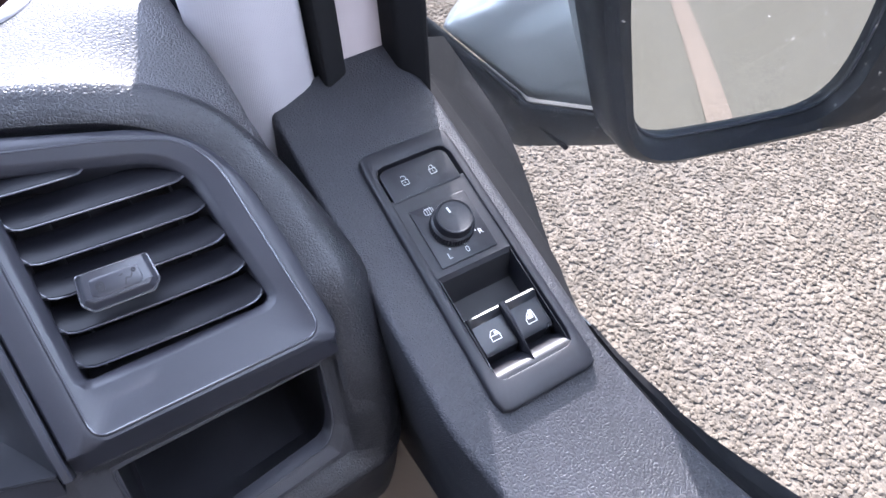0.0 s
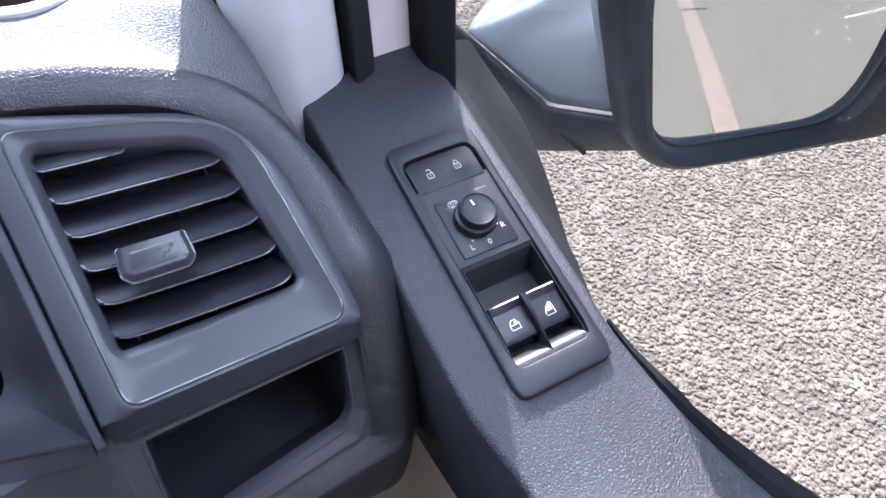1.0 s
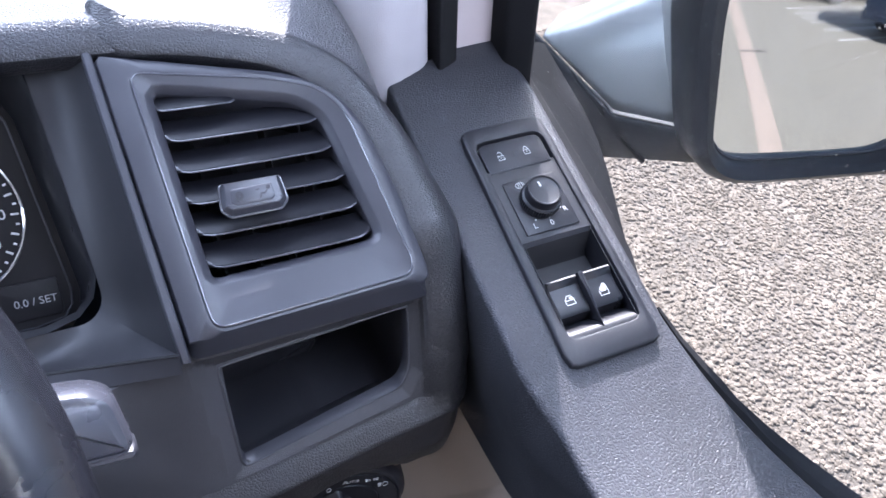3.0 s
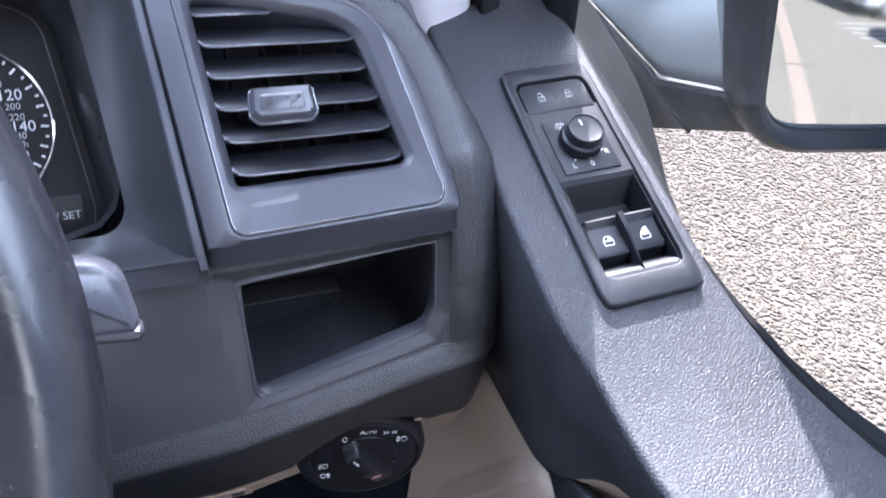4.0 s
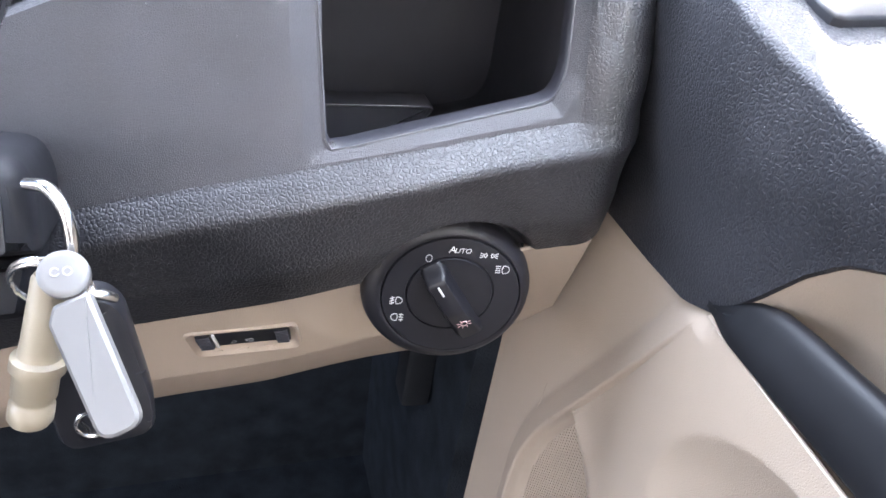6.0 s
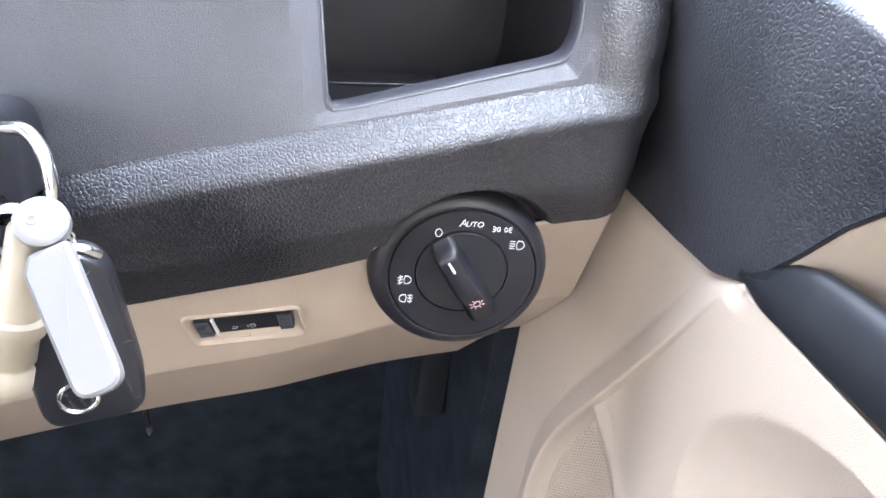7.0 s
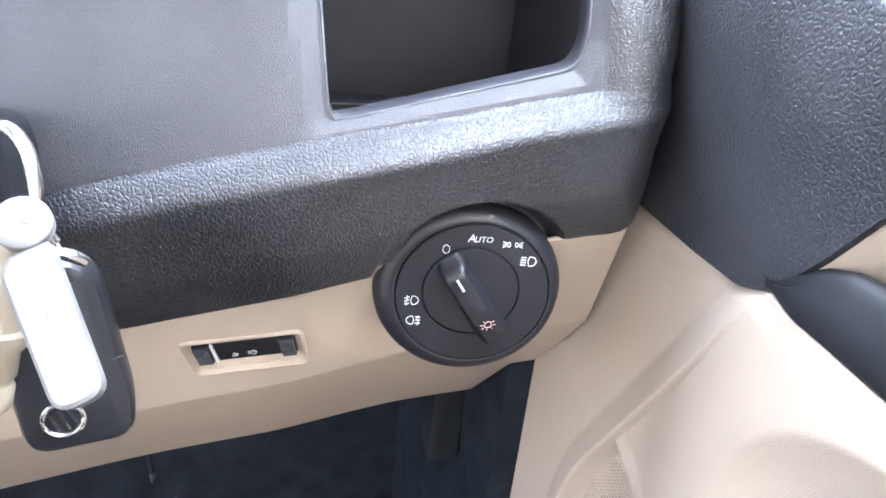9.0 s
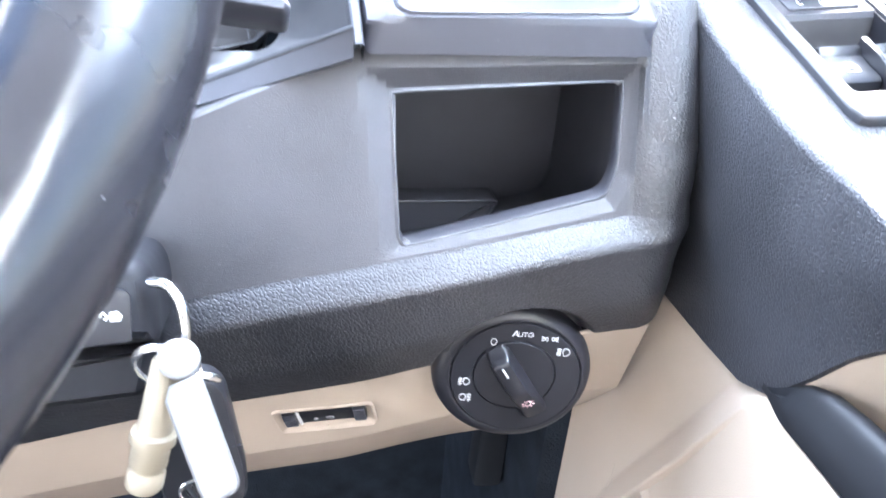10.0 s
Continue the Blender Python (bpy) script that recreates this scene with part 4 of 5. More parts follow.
def build_door():
    door = thing("driver_door", (0.16, 0.0, 1.1), "van door inside with dark grained cap over beige panel", "door")
    rows = []
    ys = [-0.62 + 0.03 * i for i in range(17)] + [-0.12 + 0.003 * i for i in range(152)]
    for y in ys:
        xi, xo = inner_edge(y), outer_edge(y)
        tip = step(0.314, 0.334, y)
        xi, xo = lerp(xi, 0.150, tip), lerp(xo, 0.192, step(0.29, 0.336, y))
        lo = side_low(y)
        row = [(0.121, y, lo), (0.1185, y, lo + 0.0015), (0.1170, y, lerp(lo, cap_z(xi, y), 0.25)), (lerp(0.117, xi, 0.55), y, lerp(lo, cap_z(xi, y), 0.5)), (xi + 0.0006, y, lerp(lo, cap_z(xi, y), 0.75))]
        for k in range(9):
            q = radians(90 * k / 8)
            r = 0.0042
            row.append((xi + r - r * math.cos(q), y, cap_z(xi + r, y) - r + r * math.sin(q)))
        for k in range(1, 21):
            x = lerp(xi + 0.0042, xo - 0.006, k / 20)
            row.append((x, y, cap_z(x, y)))
        for k in range(1, 8):
            q = radians(90 * k / 7)
            row.append((xo - 0.006 + 0.006 * math.sin(q), y, cap_z(xo - 0.006, y) - 0.008 + 0.008 * math.cos(q)))
        row.append((xo + 0.001, y, cap_z(xo, y) - 0.04))
        rows.append(row)
    rows.append([(x, 0.340, z - 0.03) for x, y, z in rows[-1]])
    bm, _ = sheet(rows)
    back = PLATE.inverted()
    gone = []
    for f in bm.faces:
        c = back @ f.calc_center_median()
        if abs(c.x) < 0.0255 and -0.072 < c.y < 0.072 and abs(c.z) < 0.02:
            gone.append(f)
    bmesh.ops.delete(bm, geom=gone, context="FACES")
    part("cap", bm, leather_door, door, "dark grained door cap, partly sunlit")

    # beige lower panel: an upright front part, a ridge, and a lower part that swells into the door pocket
    def valley(z):
        """y of the valley that parts the forward fold from the pocket, at a height."""
        return softmin(0.107 + (1.345 - z) / 1.98, 0.2000, 0.022)
    ladder = [(1.36 - 0.001 * k, valley(1.36 - 0.001 * k)) for k in range(300)]
    def ridge(y):
        return next((z for z, v in ladder if v >= y), 1.105)
    def under_lip(y, z):
        return 1.2330 - 0.44 * (0.1643 - y) + 3.0 * max(0.145 - y, 0) ** 2 - z
    def panel_x(y, z):
        below = (valley(z) - y) * 1.98
        x = 0.1225 - 0.006 * step(0.13, 0.22, y)
        up = min(max((below + 0.037) / 0.037, 0.0), 1.0)
        x -= 0.0080 * (up if up > 0.25 else 2.0 * up * up + 0.5 * up) * step(0.30, 0.20, y)
        x += 0.0046 * step(-0.0020, 0.0045, below) * step(0.104, 0.150, y)
        if below > 0:
            x -= 0.030 * (math.hypot(below, 0.004) - 0.004) * step(0.215, 0.15, y)
            scoop = math.hypot((y - 0.018) / 0.074, (z - 1.272) / 0.064)
            x += 0.016 * (1 - scoop * scoop) if scoop < 1 else 0.0
            # the lip over the speaker grille swells out, then the grille lies behind it
            u, in_pocket = under_lip(y, z) / lerp(0.0135, 0.0080, step(0.150, 0.168, y)), step(0.0, 0.014, below)
            x -= 0.0024 * math.sin(math.pi * u) * step(0.0, 0.006, below) if 0 < u < 1 else 0.0
            x += 0.0065 * step(0.75, 1.25, u) * in_pocket
        return x + 0.0018 - 0.004 * step(0.276, 0.287, y) ** 2
    rows = []
    for y in [lerp(-0.5, 0.0, i / 26) for i in range(26)] + [lerp(0.0, 0.180, i / 110) for i in range(110)] + [lerp(0.180, 0.215, i / 50) for i in range(50)] + [lerp(0.215, 0.287, i / 40) for i in range(41)]:
        top = lerp(1.3500, side_low(y) + 0.004, step(0.1040, 0.1170, y))
        r = min(ridge(y), top - 0.008)
        zs = [lerp(top, r + 0.003, k / 60) for k in range(60)] + [lerp(r + 0.003, r - 0.006, k / 18) for k in range(18)] + [lerp(r - 0.006, 0.74, (k / 130) ** 1.4) for k in range(131)]
        tuck = 0.0050 * step(0.094, 0.104, y)
        rows.append([(panel_x(y, z) + tuck * step(0.011, 0.0, top - z), y, z) for z in zs])
    bm, _ = sheet(rows)
    thick(part("lower_panel", bm, beige, door, "beige grained door panel"), 0.002, 0)
    # speaker grille under the lip
    bm = bmesh.new()
    for i in range(48):
        for j in range(60):
            y, z = 0.196 - 0.0024 * i, 1.222 - 0.0024 * j
            if under_lip(y, z) < 0.0165 or (valley(z) - y) * 1.98 < 0.013:
                continue
            c = Vector((panel_x(y, z) - 0.0001, y, z))
            q = [bm.verts.new(c + Vector((h, s, t))) for s, t, h in ((-0.0009, -0.0009, 0.001), (0.0009, -0.0009, 0.001), (0.0009, 0.0009, 0.001), (-0.0009, 0.0009, 0.001), (-0.0006, -0.0006, -0.0015), (0.0006, -0.0006, -0.0015), (0.0006, 0.0006, -0.0015), (-0.0006, 0.0006, -0.0015))]
            for k in range(4):
                bm.faces.new((q[k], q[(k + 1) % 4], q[4 + (k + 1) % 4], q[4 + k]))
            bm.faces.new(q[4:])
    tagged(part("grille_mesh", bm, grille_beige, door, "finely studded beige speaker grille", smooth=False), kind="stuff")

    # hollow behind the pull grip, open towards the cab
    rows = []
    for i in range(90):
        y = lerp(-0.45, 0.1035, (i / 89) ** 0.7)
        hi, lo = side_low(y) + 0.0015, 1.3510
        dip = 0.024 * step(0.108, 0.06, y)
        rows.append([(0.1195, y, hi), (0.1205 + dip * 0.10, y, hi - 0.0015)] + [(0.121 + dip * math.sin(radians(90 * f)), y, lerp(hi - 0.002, lo, f)) for f in (0.1, 0.25, 0.4, 0.6, 0.8, 1.0)] + [(0.116, y, lo - 0.001)])
    bm, _ = sheet(rows)
    part("grip_hollow", bm, beige, door, "beige hollow behind the pull grip")
    # pull grip: a bar with a flat leaning face and a rounded crest
    tops = ((0.1070, 1.3530), (0.1030, 1.3570), (0.0965, 1.3632), (0.0880, 1.3690), (0.0772, 1.3735), (0.0640, 1.3755), (0.0300, 1.3785), (-0.1, 1.3815), (-0.45, 1.3820))
    rows = []
    for k in range(len(tops) - 1):
        for i in range(6):
            y, t = lerp(tops[k][0], tops[k + 1][0], i / 6), lerp(tops[k][1], tops[k + 1][1], i / 6)
            b = 1.3520 + 0.02 * max(0.1 - y, 0) * step(-0.2, 0.1, y)
            h, w = t - b, lerp(0.06, 1.0, step(0.1075, 0.084, y))
            x = 0.1130 - 0.02 * max(0.09 - y, 0) * step(-0.1, 0.09, y) + 0.0050 * (1 - w)
            sec = [(0.010, -0.003), (0.0025, -0.003), (0.0004, -0.001), (0.0, 0.003), (0.0016, h * 0.45), (0.0040, h - 0.0062), (0.0052, h - 0.0030), (0.0072, h - 0.0008), (0.0096, h), (0.0124, h - 0.0010), (0.0142, h - 0.0034), (0.0152, h - 0.0080), (0.0150, h * 0.3)]
            rows.append([(x + a * w, y, b + (c if c > 0 else c * w)) for a, c in sec])
    part("pull_grip", capped(rows), grip_plastic, door, "smooth black door pull grip")

    return door




def build_switch_plate():
    sp = thing("window_switch_panel", PLATE @ Vector((0, 0, 0)), "black door switch panel with mirror knob and window switches", "switch panel")
    m = PLATE
    out = rounded([(-0.0285, -0.0770), (0.0285, -0.0770), (0.0270, 0.0775), (-0.0275, 0.0775)], 0.007, 6)
    n, mid = 128, (0, 0)
    o = spread(out, n, mid)
    inn = spread(rounded([(-0.0218, -0.0625), (0.0228, -0.0625), (0.0215, 0.0665), (-0.0222, 0.0665)], [0.006, 0.006, 0.007, 0.006], 6), n, mid)
    def at(p, h):
        return [m @ Vector((x, y, h)) for x, y in p]
    bm, _ = sheet([at(o, -0.006), at(o, 0.0012), at(inset(o, 0.0006), 0.0022), at(inset(o, 0.0016), 0.0026), at(inset(inn, -0.0012), 0.0030), at(inset(inn, -0.0004), 0.0026), at(inn, 0.0012), at(inset(inn, 0.0004), -0.003)], closed=True)
    part("frame", bm, plate_plastic, sp, "raised satin frame")
    # bed that carries the mirror switch, then falls into the well of the window switches
    rows = []
    for k in range(48):
        y = lerp(0.0460, -0.0632, k / 47)
        h = 0.0016
        h -= 0.0200 * step(-0.0035, -0.0120, y)
        h += 0.0200 * step(-0.0430, -0.0610, y)
        rows.append([m @ Vector((x, y, h)) for x in (-0.0222, -0.019, 0.0, 0.019, 0.0230)])
    bm, _ = sheet(rows[:23])
    part("bed", bm, plate_plastic, sp)
    bm, _ = sheet(rows[22:37])
    part("well_floor", bm, well_plastic, sp)
    bm, _ = sheet(rows[36:])
    part("well_slope", bm, plate_plastic, sp)
    part("well_wall", box(m, 0.0212, -0.0600, -0.018, 0.0216, -0.004, 0.0014), switch_plastic, sp, smooth=False)
    part("well_wall", box(m, -0.0212, -0.0600, -0.018, -0.0208, -0.004, 0.0014), switch_plastic, sp, smooth=False)
    # central locking rocker
    key = rounded([(-0.0212, 0.0440), (0.0200, 0.0440), (0.0200, 0.0652), (-0.0212, 0.0652)], [0.0015, 0.0015, 0.006, 0.006], 5)
    lock = part("lock_rocker", pad(key, m, -0.004, 0.0022, 0.0012), switch_plastic, sp, "black central locking rocker")
    f = m @ Matrix.Translation((0, 0, 0.00225))
    pad_l = [[(-0.0018, -0.0026), (0.0018, -0.0026), (0.0018, 0.0004), (-0.0018, 0.0004), (-0.0018, -0.0026)], [(0, -0.0014), (0, -0.0006)]]
    closed = pad_l + [[(-0.0011, 0.0004), (-0.0011, 0.0016)] + arc(0, 0.0016, 0.0011, 180, 0, 8) + [(0.0011, 0.0004)]]
    opened = pad_l + [[(0.0012, 0.0004), (0.0012, 0.0016)] + arc(-0.0001, 0.0018, 0.0013, 0, 150, 8)]
    part("unlock_symbol", strokes(moved(opened, -0.0098, 0.0545), f, 0.00032), white_ink, lock)
    part("lock_symbol", strokes(moved(closed, 0.0072, 0.0548), f, 0.00032), white_ink, lock)
    part("centre_mark", strokes([[(-0.0012, 0.0525), (-0.0012, 0.0570)]], f, 0.0006), well_plastic, lock)
    # mirror adjuster
    sq = rect(-0.0170, 0.0005, 0.0165, 0.0365, 0.0012)
    plate = part("mirror_switch_plate", pad(sq, m, -0.001, 0.0024, 0.0005), switch_plastic, sp, "square black plate of the mirror switch")
    cx, cy = -0.0010, 0.0195
    def ring(r, h, rib=0.0):
        return [m @ Vector((cx + (r + rib * (i % 2)) * math.cos(2 * math.pi * i / 96), cy + (r + rib * (i % 2)) * math.sin(2 * math.pi * i / 96), h)) for i in range(96)]
    part("mirror_knob", capped([ring(0.0109, 0.0022), ring(0.0112, 0.0030, 0.0004), ring(0.0114, 0.0050, 0.0005), ring(0.0113, 0.0084, 0.0004), ring(0.0108, 0.0091), ring(0.0102, 0.0094), ring(0.0101, 0.0100), ring(0.0101, 0.0143), ring(0.0098, 0.0151), ring(0.0092, 0.0153), ring(0.0088, 0.0150), ring(0.0086, 0.0144), ring(0.0083, 0.0143)]), switch_plastic, plate, "ribbed round mirror adjuster knob")
    k = m @ Matrix.Translation((cx, cy, 0.0143))
    part("knob_mark", strokes([[(-0.001, 0.0028), (-0.0014, 0.0062)]], k, 0.0010), white_ink, plate)
    f2 = m @ Matrix.Translation((0, 0, 0.00245))
    lettering("left_letter", "L", 0.0048, f2 @ Matrix.Translation((-0.0098, 0.0052, 0)), white_ink, plate)
    lettering("zero_figure", "0", 0.0048, f2 @ Matrix.Translation((0.0006, 0.0048, 0)), white_ink, plate)
    lettering("right_letter", "R", 0.0044, f2 @ Matrix.Translation((0.0120, 0.0110, 0)), white_ink, plate)
    part("dots", strokes([arc(-0.0080, 0.0088, 0.0003, 0, 360, 8), arc(0.0006, 0.0085, 0.0003, 0, 360, 8), arc(0.0094, 0.0126, 0.0003, 0, 360, 8)], f2, 0.0005), white_ink, plate)
    heat = [rect(-0.0022, -0.0014, 0.0022, 0.0014, 0.001, 2)]
    heat[0] = heat[0] + heat[0][:1]
    heat += [[(x, -0.0019), (x + 0.0003, 0.0), (x, 0.0019)] for x in (-0.0011, 0.0, 0.0011)]
    part("heat_symbol", strokes(moved(heat, -0.0072, 0.0325, 1.2), f2, 0.00028), white_ink, plate)
    # window switches: rockers with a raised front edge, and a fin between them
    for i, x0 in enumerate((-0.0195, 0.0015)):
        x1 = x0 + 0.0188
        rows = []
        for y, h in ((-0.0510, -0.012), (-0.0490, -0.0020), (-0.0470, -0.0008), (-0.0400, -0.0010), (-0.0330, -0.0004), (-0.0312, 0.0014), (-0.0295, 0.0022), (-0.0283, 0.0014), (-0.0275, -0.002), (-0.0290, -0.014)):
            rows.append([m @ Vector((x, y, h - (0.0006 if x in (x0, x1) else 0))) for x in (x0, x0 + 0.0006, (x0 + x1) / 2, x1 - 0.0006, x1)])
        bm, g = sheet(rows)
        bm.faces.new([r[0] for r in g])
        bm.faces.new([r[-1] for r in g])
        sw = part("window_switch", bm, smooth_black, sp, "black window switch with white symbol")
        f = m @ Matrix.Translation(((x0 + x1) / 2, -0.0408, -0.0006))
        if i == 0:
            part("window_symbol", strokes([[(-0.0026, -0.0026), (0.0026, -0.0026), (0.0026, 0.0002), (0.0012, 0.0026), (-0.0010, 0.0026), (-0.0026, 0.0004), (-0.0026, -0.0026)], [(-0.0024, 0.0), (0.0024, 0.0)]], f, 0.0004), white_ink, sw)
            part("window_fill", strokes([[(0.0002, 0.0012), (0.0018, 0.0012)]], f, 0.0011), white_ink, sw)
        else:
            part("window_symbol", strokes([[(-0.0026, -0.0030), (0.0026, -0.0030), (0.0026, 0.0010), (0.0022, 0.0034), (0.0012, 0.0036), (-0.0012, 0.0014), (-0.0026, -0.0008), (-0.0026, -0.0030)]], f, 0.0004), white_ink, sw)
            part("window_fill", strokes([[(0.0012, -0.0008), (0.0014, 0.0030)], [(0.0002, -0.0008), (0.0004, 0.0020)], [(-0.0010, -0.0008), (-0.0008, 0.0010)]], f, 0.0009), white_ink, sw)
    rows = []
    for k in range(10):
        y = lerp(-0.0605, -0.0285, k / 9)
        w = lerp(0.0002, 0.0016, k / 9)
        h = 0.0020 + 0.0034 * step(-0.0600, -0.036, y)
        rows.append([m @ Vector((0.0003 + x * w, y, z)) for x, z in ((-1, -0.014), (-1, h - 0.0006), (0, h), (1, h - 0.0006), (1, -0.014))])
    part("divider_fin", capped(rows), switch_plastic, sp)
    return sp


# ---------------------------------------------------------------- pillar, seals and window
def build_pillar():
    lean = Vector((-0.11, 0.0, 1.0))
    def prism(name, pts, z0, z1, mat, label, category, r=0.002):
        o = rounded(pts, r, 4)
        rows = [[Vector((x, y, z0)) + lean * (z - z0) + Vector((-0.10 * max(z - 1.75, 0), -0.85 * max(z - 1.72, 0), 0)) for x, y in o] for z in [lerp(z0, z1, k / 14) for k in range(15)]]
        return solo(name, capped(rows), mat, label, category, "structure")
    prism("pillar_trim", [(0.149, 0.324), (0.112, 0.312), (0.088, 0.330), (0.100, 0.40), (0.125, 0.45), (0.155, 0.45)], 1.44, 2.2, trim_white, "pale cloth-covered windscreen pillar trim", "pillar", 0.012)
    prism("pillar_seal", [(0.148, 0.316), (0.164, 0.322), (0.167, 0.36), (0.148, 0.36)], 1.46, 2.2, rubber, "black rubber door seal beside the pillar", "door seal", 0.004)
    prism("door_frame", [(0.163, 0.331), (0.195, 0.331), (0.198, 0.36), (0.163, 0.36)], 1.46, 2.2, frame_grey, "mauve grey painted door frame", "door frame", 0.003)
    prism("glass_channel", [(0.1945, 0.312), (0.2075, 0.297), (0.2200, 0.33), (0.2200, 0.37), (0.1945, 0.37)], 1.44, 2.2, rubber, "black glass run channel of the door window", "door seal", 0.004)


def build_window():
    rows = []
    for i in range(40):
        y = lerp(-0.6, 0.14, i / 39)
        x = outer_edge(y) + 0.002
        z = cap_z(outer_edge(y), y) - 0.010
        w = 0.004 + 0.17 * max(0.135 - y, 0)
        w = min(w, 0.03)
        rows.append([(x, y, z - 0.04), (x, y, z - 0.003), (x + 0.003, y, z - 0.001), (x + 0.3 * w, y, z - 0.004), (x + 0.5 * w, y, z), (x + 0.92 * w, y, z), (x + w, y, z - 0.003), (x + w, y, z - 0.05)])
    bm, _ = sheet(rows)
    solo("window_seal", bm, rubber, "black rubber seal along the window sill", "window seal", "structure")
    # black sail in the front corner of the window
    rows = []
    for i in range(24):
        f = i / 23
        y = lerp(0.128, 0.345, f)
        z = cap_z(0.1975, y) - 0.014
        w = 0.004 + 0.036 * step(0.0, 0.75, f)
        rows.append([(0.199, y, z - 0.03), (0.199, y, z), (0.2 + 0.5 * w, y, z - 0.002), (0.2 + w, y, z - 0.006), (0.2 + w + 0.001, y, z - 0.02)])
    bm, _ = sheet(rows)
    solo("window_corner_trim", bm, rubber, "black textured trim in the window corner", "window trim", "structure")
    m = axes((0.214, 0, 0), (0, 1, 0), (-0.11, 0, 1))
    bm = stack([(-0.6, 1.40), (0.318, 1.46), (0.318, 1.75), (0.0, 2.1), (-0.6, 2.1)], Matrix.Translation((0.16, 0, 0)) @ m, [(0, 0), (0.003, 0)])
    ob = solo("window_1", bm, glass, "clear door window glass with dust", "window", "structure", smooth=False)
    ob.visible_shadow = False


# ---------------------------------------------------------------- door mirror
MIR_R = 1.8
MIRROR = axes((0.435, 0.205, 1.53), (0.956, -0.292, 0.0), (0.02, 0.067, 0.998))


def build_mirror():
    mm = thing("door_mirror", (0.42, 0.25, 1.48), "large van door mirror, black frame and silver shell", "door mirror")
    m = MIRROR
    n, mid = 96, (-0.05, 0.06)
    g = rounded([(-0.117, -0.0600), (0.034, -0.0450), (0.040, 0.02), (0.010, 0.22), (-0.155, 0.22), (-0.150, 0.06)], [0.034, 0.05, 0.03, 0.03, 0.03, 0.03], 8)
    g = spread([(x, y) for x, y in g], n, mid)
    o = spread(rounded([(-0.128, -0.0755), (0.085, -0.0590), (0.080, 0.02), (0.030, 0.245), (-0.178, 0.245), (-0.172, 0.05)], [0.045, 0.03, 0.03, 0.04, 0.04, 0.03], 8), n, mid)
    def bulge(x, y):
        return -(x * x + y * y) / (2 * MIR_R)
    rows = [[m @ Vector((mid[0] + (x - mid[0]) * k / 12, mid[1] + (y - mid[1]) * k / 12, bulge(mid[0] + (x - mid[0]) * k / 12, mid[1] + (y - mid[1]) * k / 12))) for x, y in g] for k in range(1, 13)]
    bm, grid = sheet(rows, closed=True)
    bm.faces.new(grid[0])
    part("mirror_glass", bm, mirror_face, mm, "convex mirror glass")
    part("glass_edge", tube([m @ Vector((x, y, bulge(x, y) + 0.0004)) for x, y in g] + [m @ Vector((*g[0], bulge(*g[0]) + 0.0004))], 0.0013, 6, raw=True), bezel_plastic, mm)
    def at(p, h):
        return [m @ Vector((x, y, h)) for x, y in p]
    inner = inset(g, -0.001)
    bm, _ = sheet([at(inner, -0.02), at(inset(g, -0.0015), 0.004), at(inset(g, -0.004), 0.010), at([(lerp(a[0], b[0], 0.55), lerp(a[1], b[1], 0.55)) for a, b in zip(g, o)], 0.013), at(inset(o, 0.003), 0.010), at(o, 0.004), at(inset(o, -0.001), -0.02), at(inset(o, 0.004), -0.035)], closed=True)
    part("frame", bm, mirror_black, mm, "dusty black plastic frame")
    back = [at(inset(o, 0.003), -0.020), at(inset(o, 0.004), -0.045), at(inset(o, 0.016), -0.085), at(inset(o, 0.036), -0.110), at(inset(o, 0.060), -0.120)]
    bm, grid = sheet(back, closed=True)
    bm.faces.new(grid[-1])
    bmesh.ops.delete(bm, geom=[f for f in bm.faces if f.calc_center_median().z < 1.478 and f.calc_center_median().x < 0.40], context="FACES")
    part("shell", bm, silver, mm, "silver painted rear shell")
    low = [at(inset(o, 0.0035), -0.020), at(inset(o, 0.006), -0.05), at(inset(o, 0.020), -0.080), at(inset(o, 0.045), -0.095)]
    bm, grid = sheet(low, closed=True)
    bm.faces.new(grid[-1])
    part("lower_shell", bm, mirror_black, mm, "black textured lower shell")
    # foot between door and mirror: silver above, black below, meeting in a bent line
    a, along, away = Vector((0.318, 0.268, 0)), Vector((-0.560, 0.828, 0)), Vector((-0.828, -0.560, 0))
    def seam(f):
        return 1.4845 - 0.17 * f if f < 0.049 else 1.4762 + 0.52 * (f - 0.049)
    def foot(f, z, bulge):
        return a + along * f + away * bulge + Vector((0, 0, z))
    def low(f):
        return 1.452 - 0.38 * min(f, 0.06) + 0.05 * max(f - 0.06, 0)
    fs = [-0.022 + 0.006 * i for i in range(36)]
    rows = []
    for f in fs[:24]:
        top = max(1.520 + 0.72 * (0.114 - f), seam(f) + 0.004)
        rows.append([foot(f, lerp(seam(f), top, math.sin(q)), 0.001 - 0.034 * (1 - math.cos(q))) for q in (radians(90 * k / 16) for k in range(17))])
    bm, _ = sheet(rows)
    thick(part("foot_cover", bm, silver, mm, "silver painted cover of the mirror foot"), 0.0015, 0)
    rows = [[foot(f, lerp(low(f), seam(f) - 0.001, k / 8), 0.004 - 0.010 * (1 - k / 8) ** 2 + (0.003 if f < 0.055 else 0)) for k in range(9)] for f in fs]
    rows = [[r[0] - away * 0.07 + Vector((0, 0, 0.012)), r[0] - away * 0.012 - Vector((0, 0, 0.002))] + r for r in rows]
    bm, _ = sheet(rows)
    thick(part("foot", bm, mirror_black, mm, "dusty black textured mirror foot"), 0.004, 0)
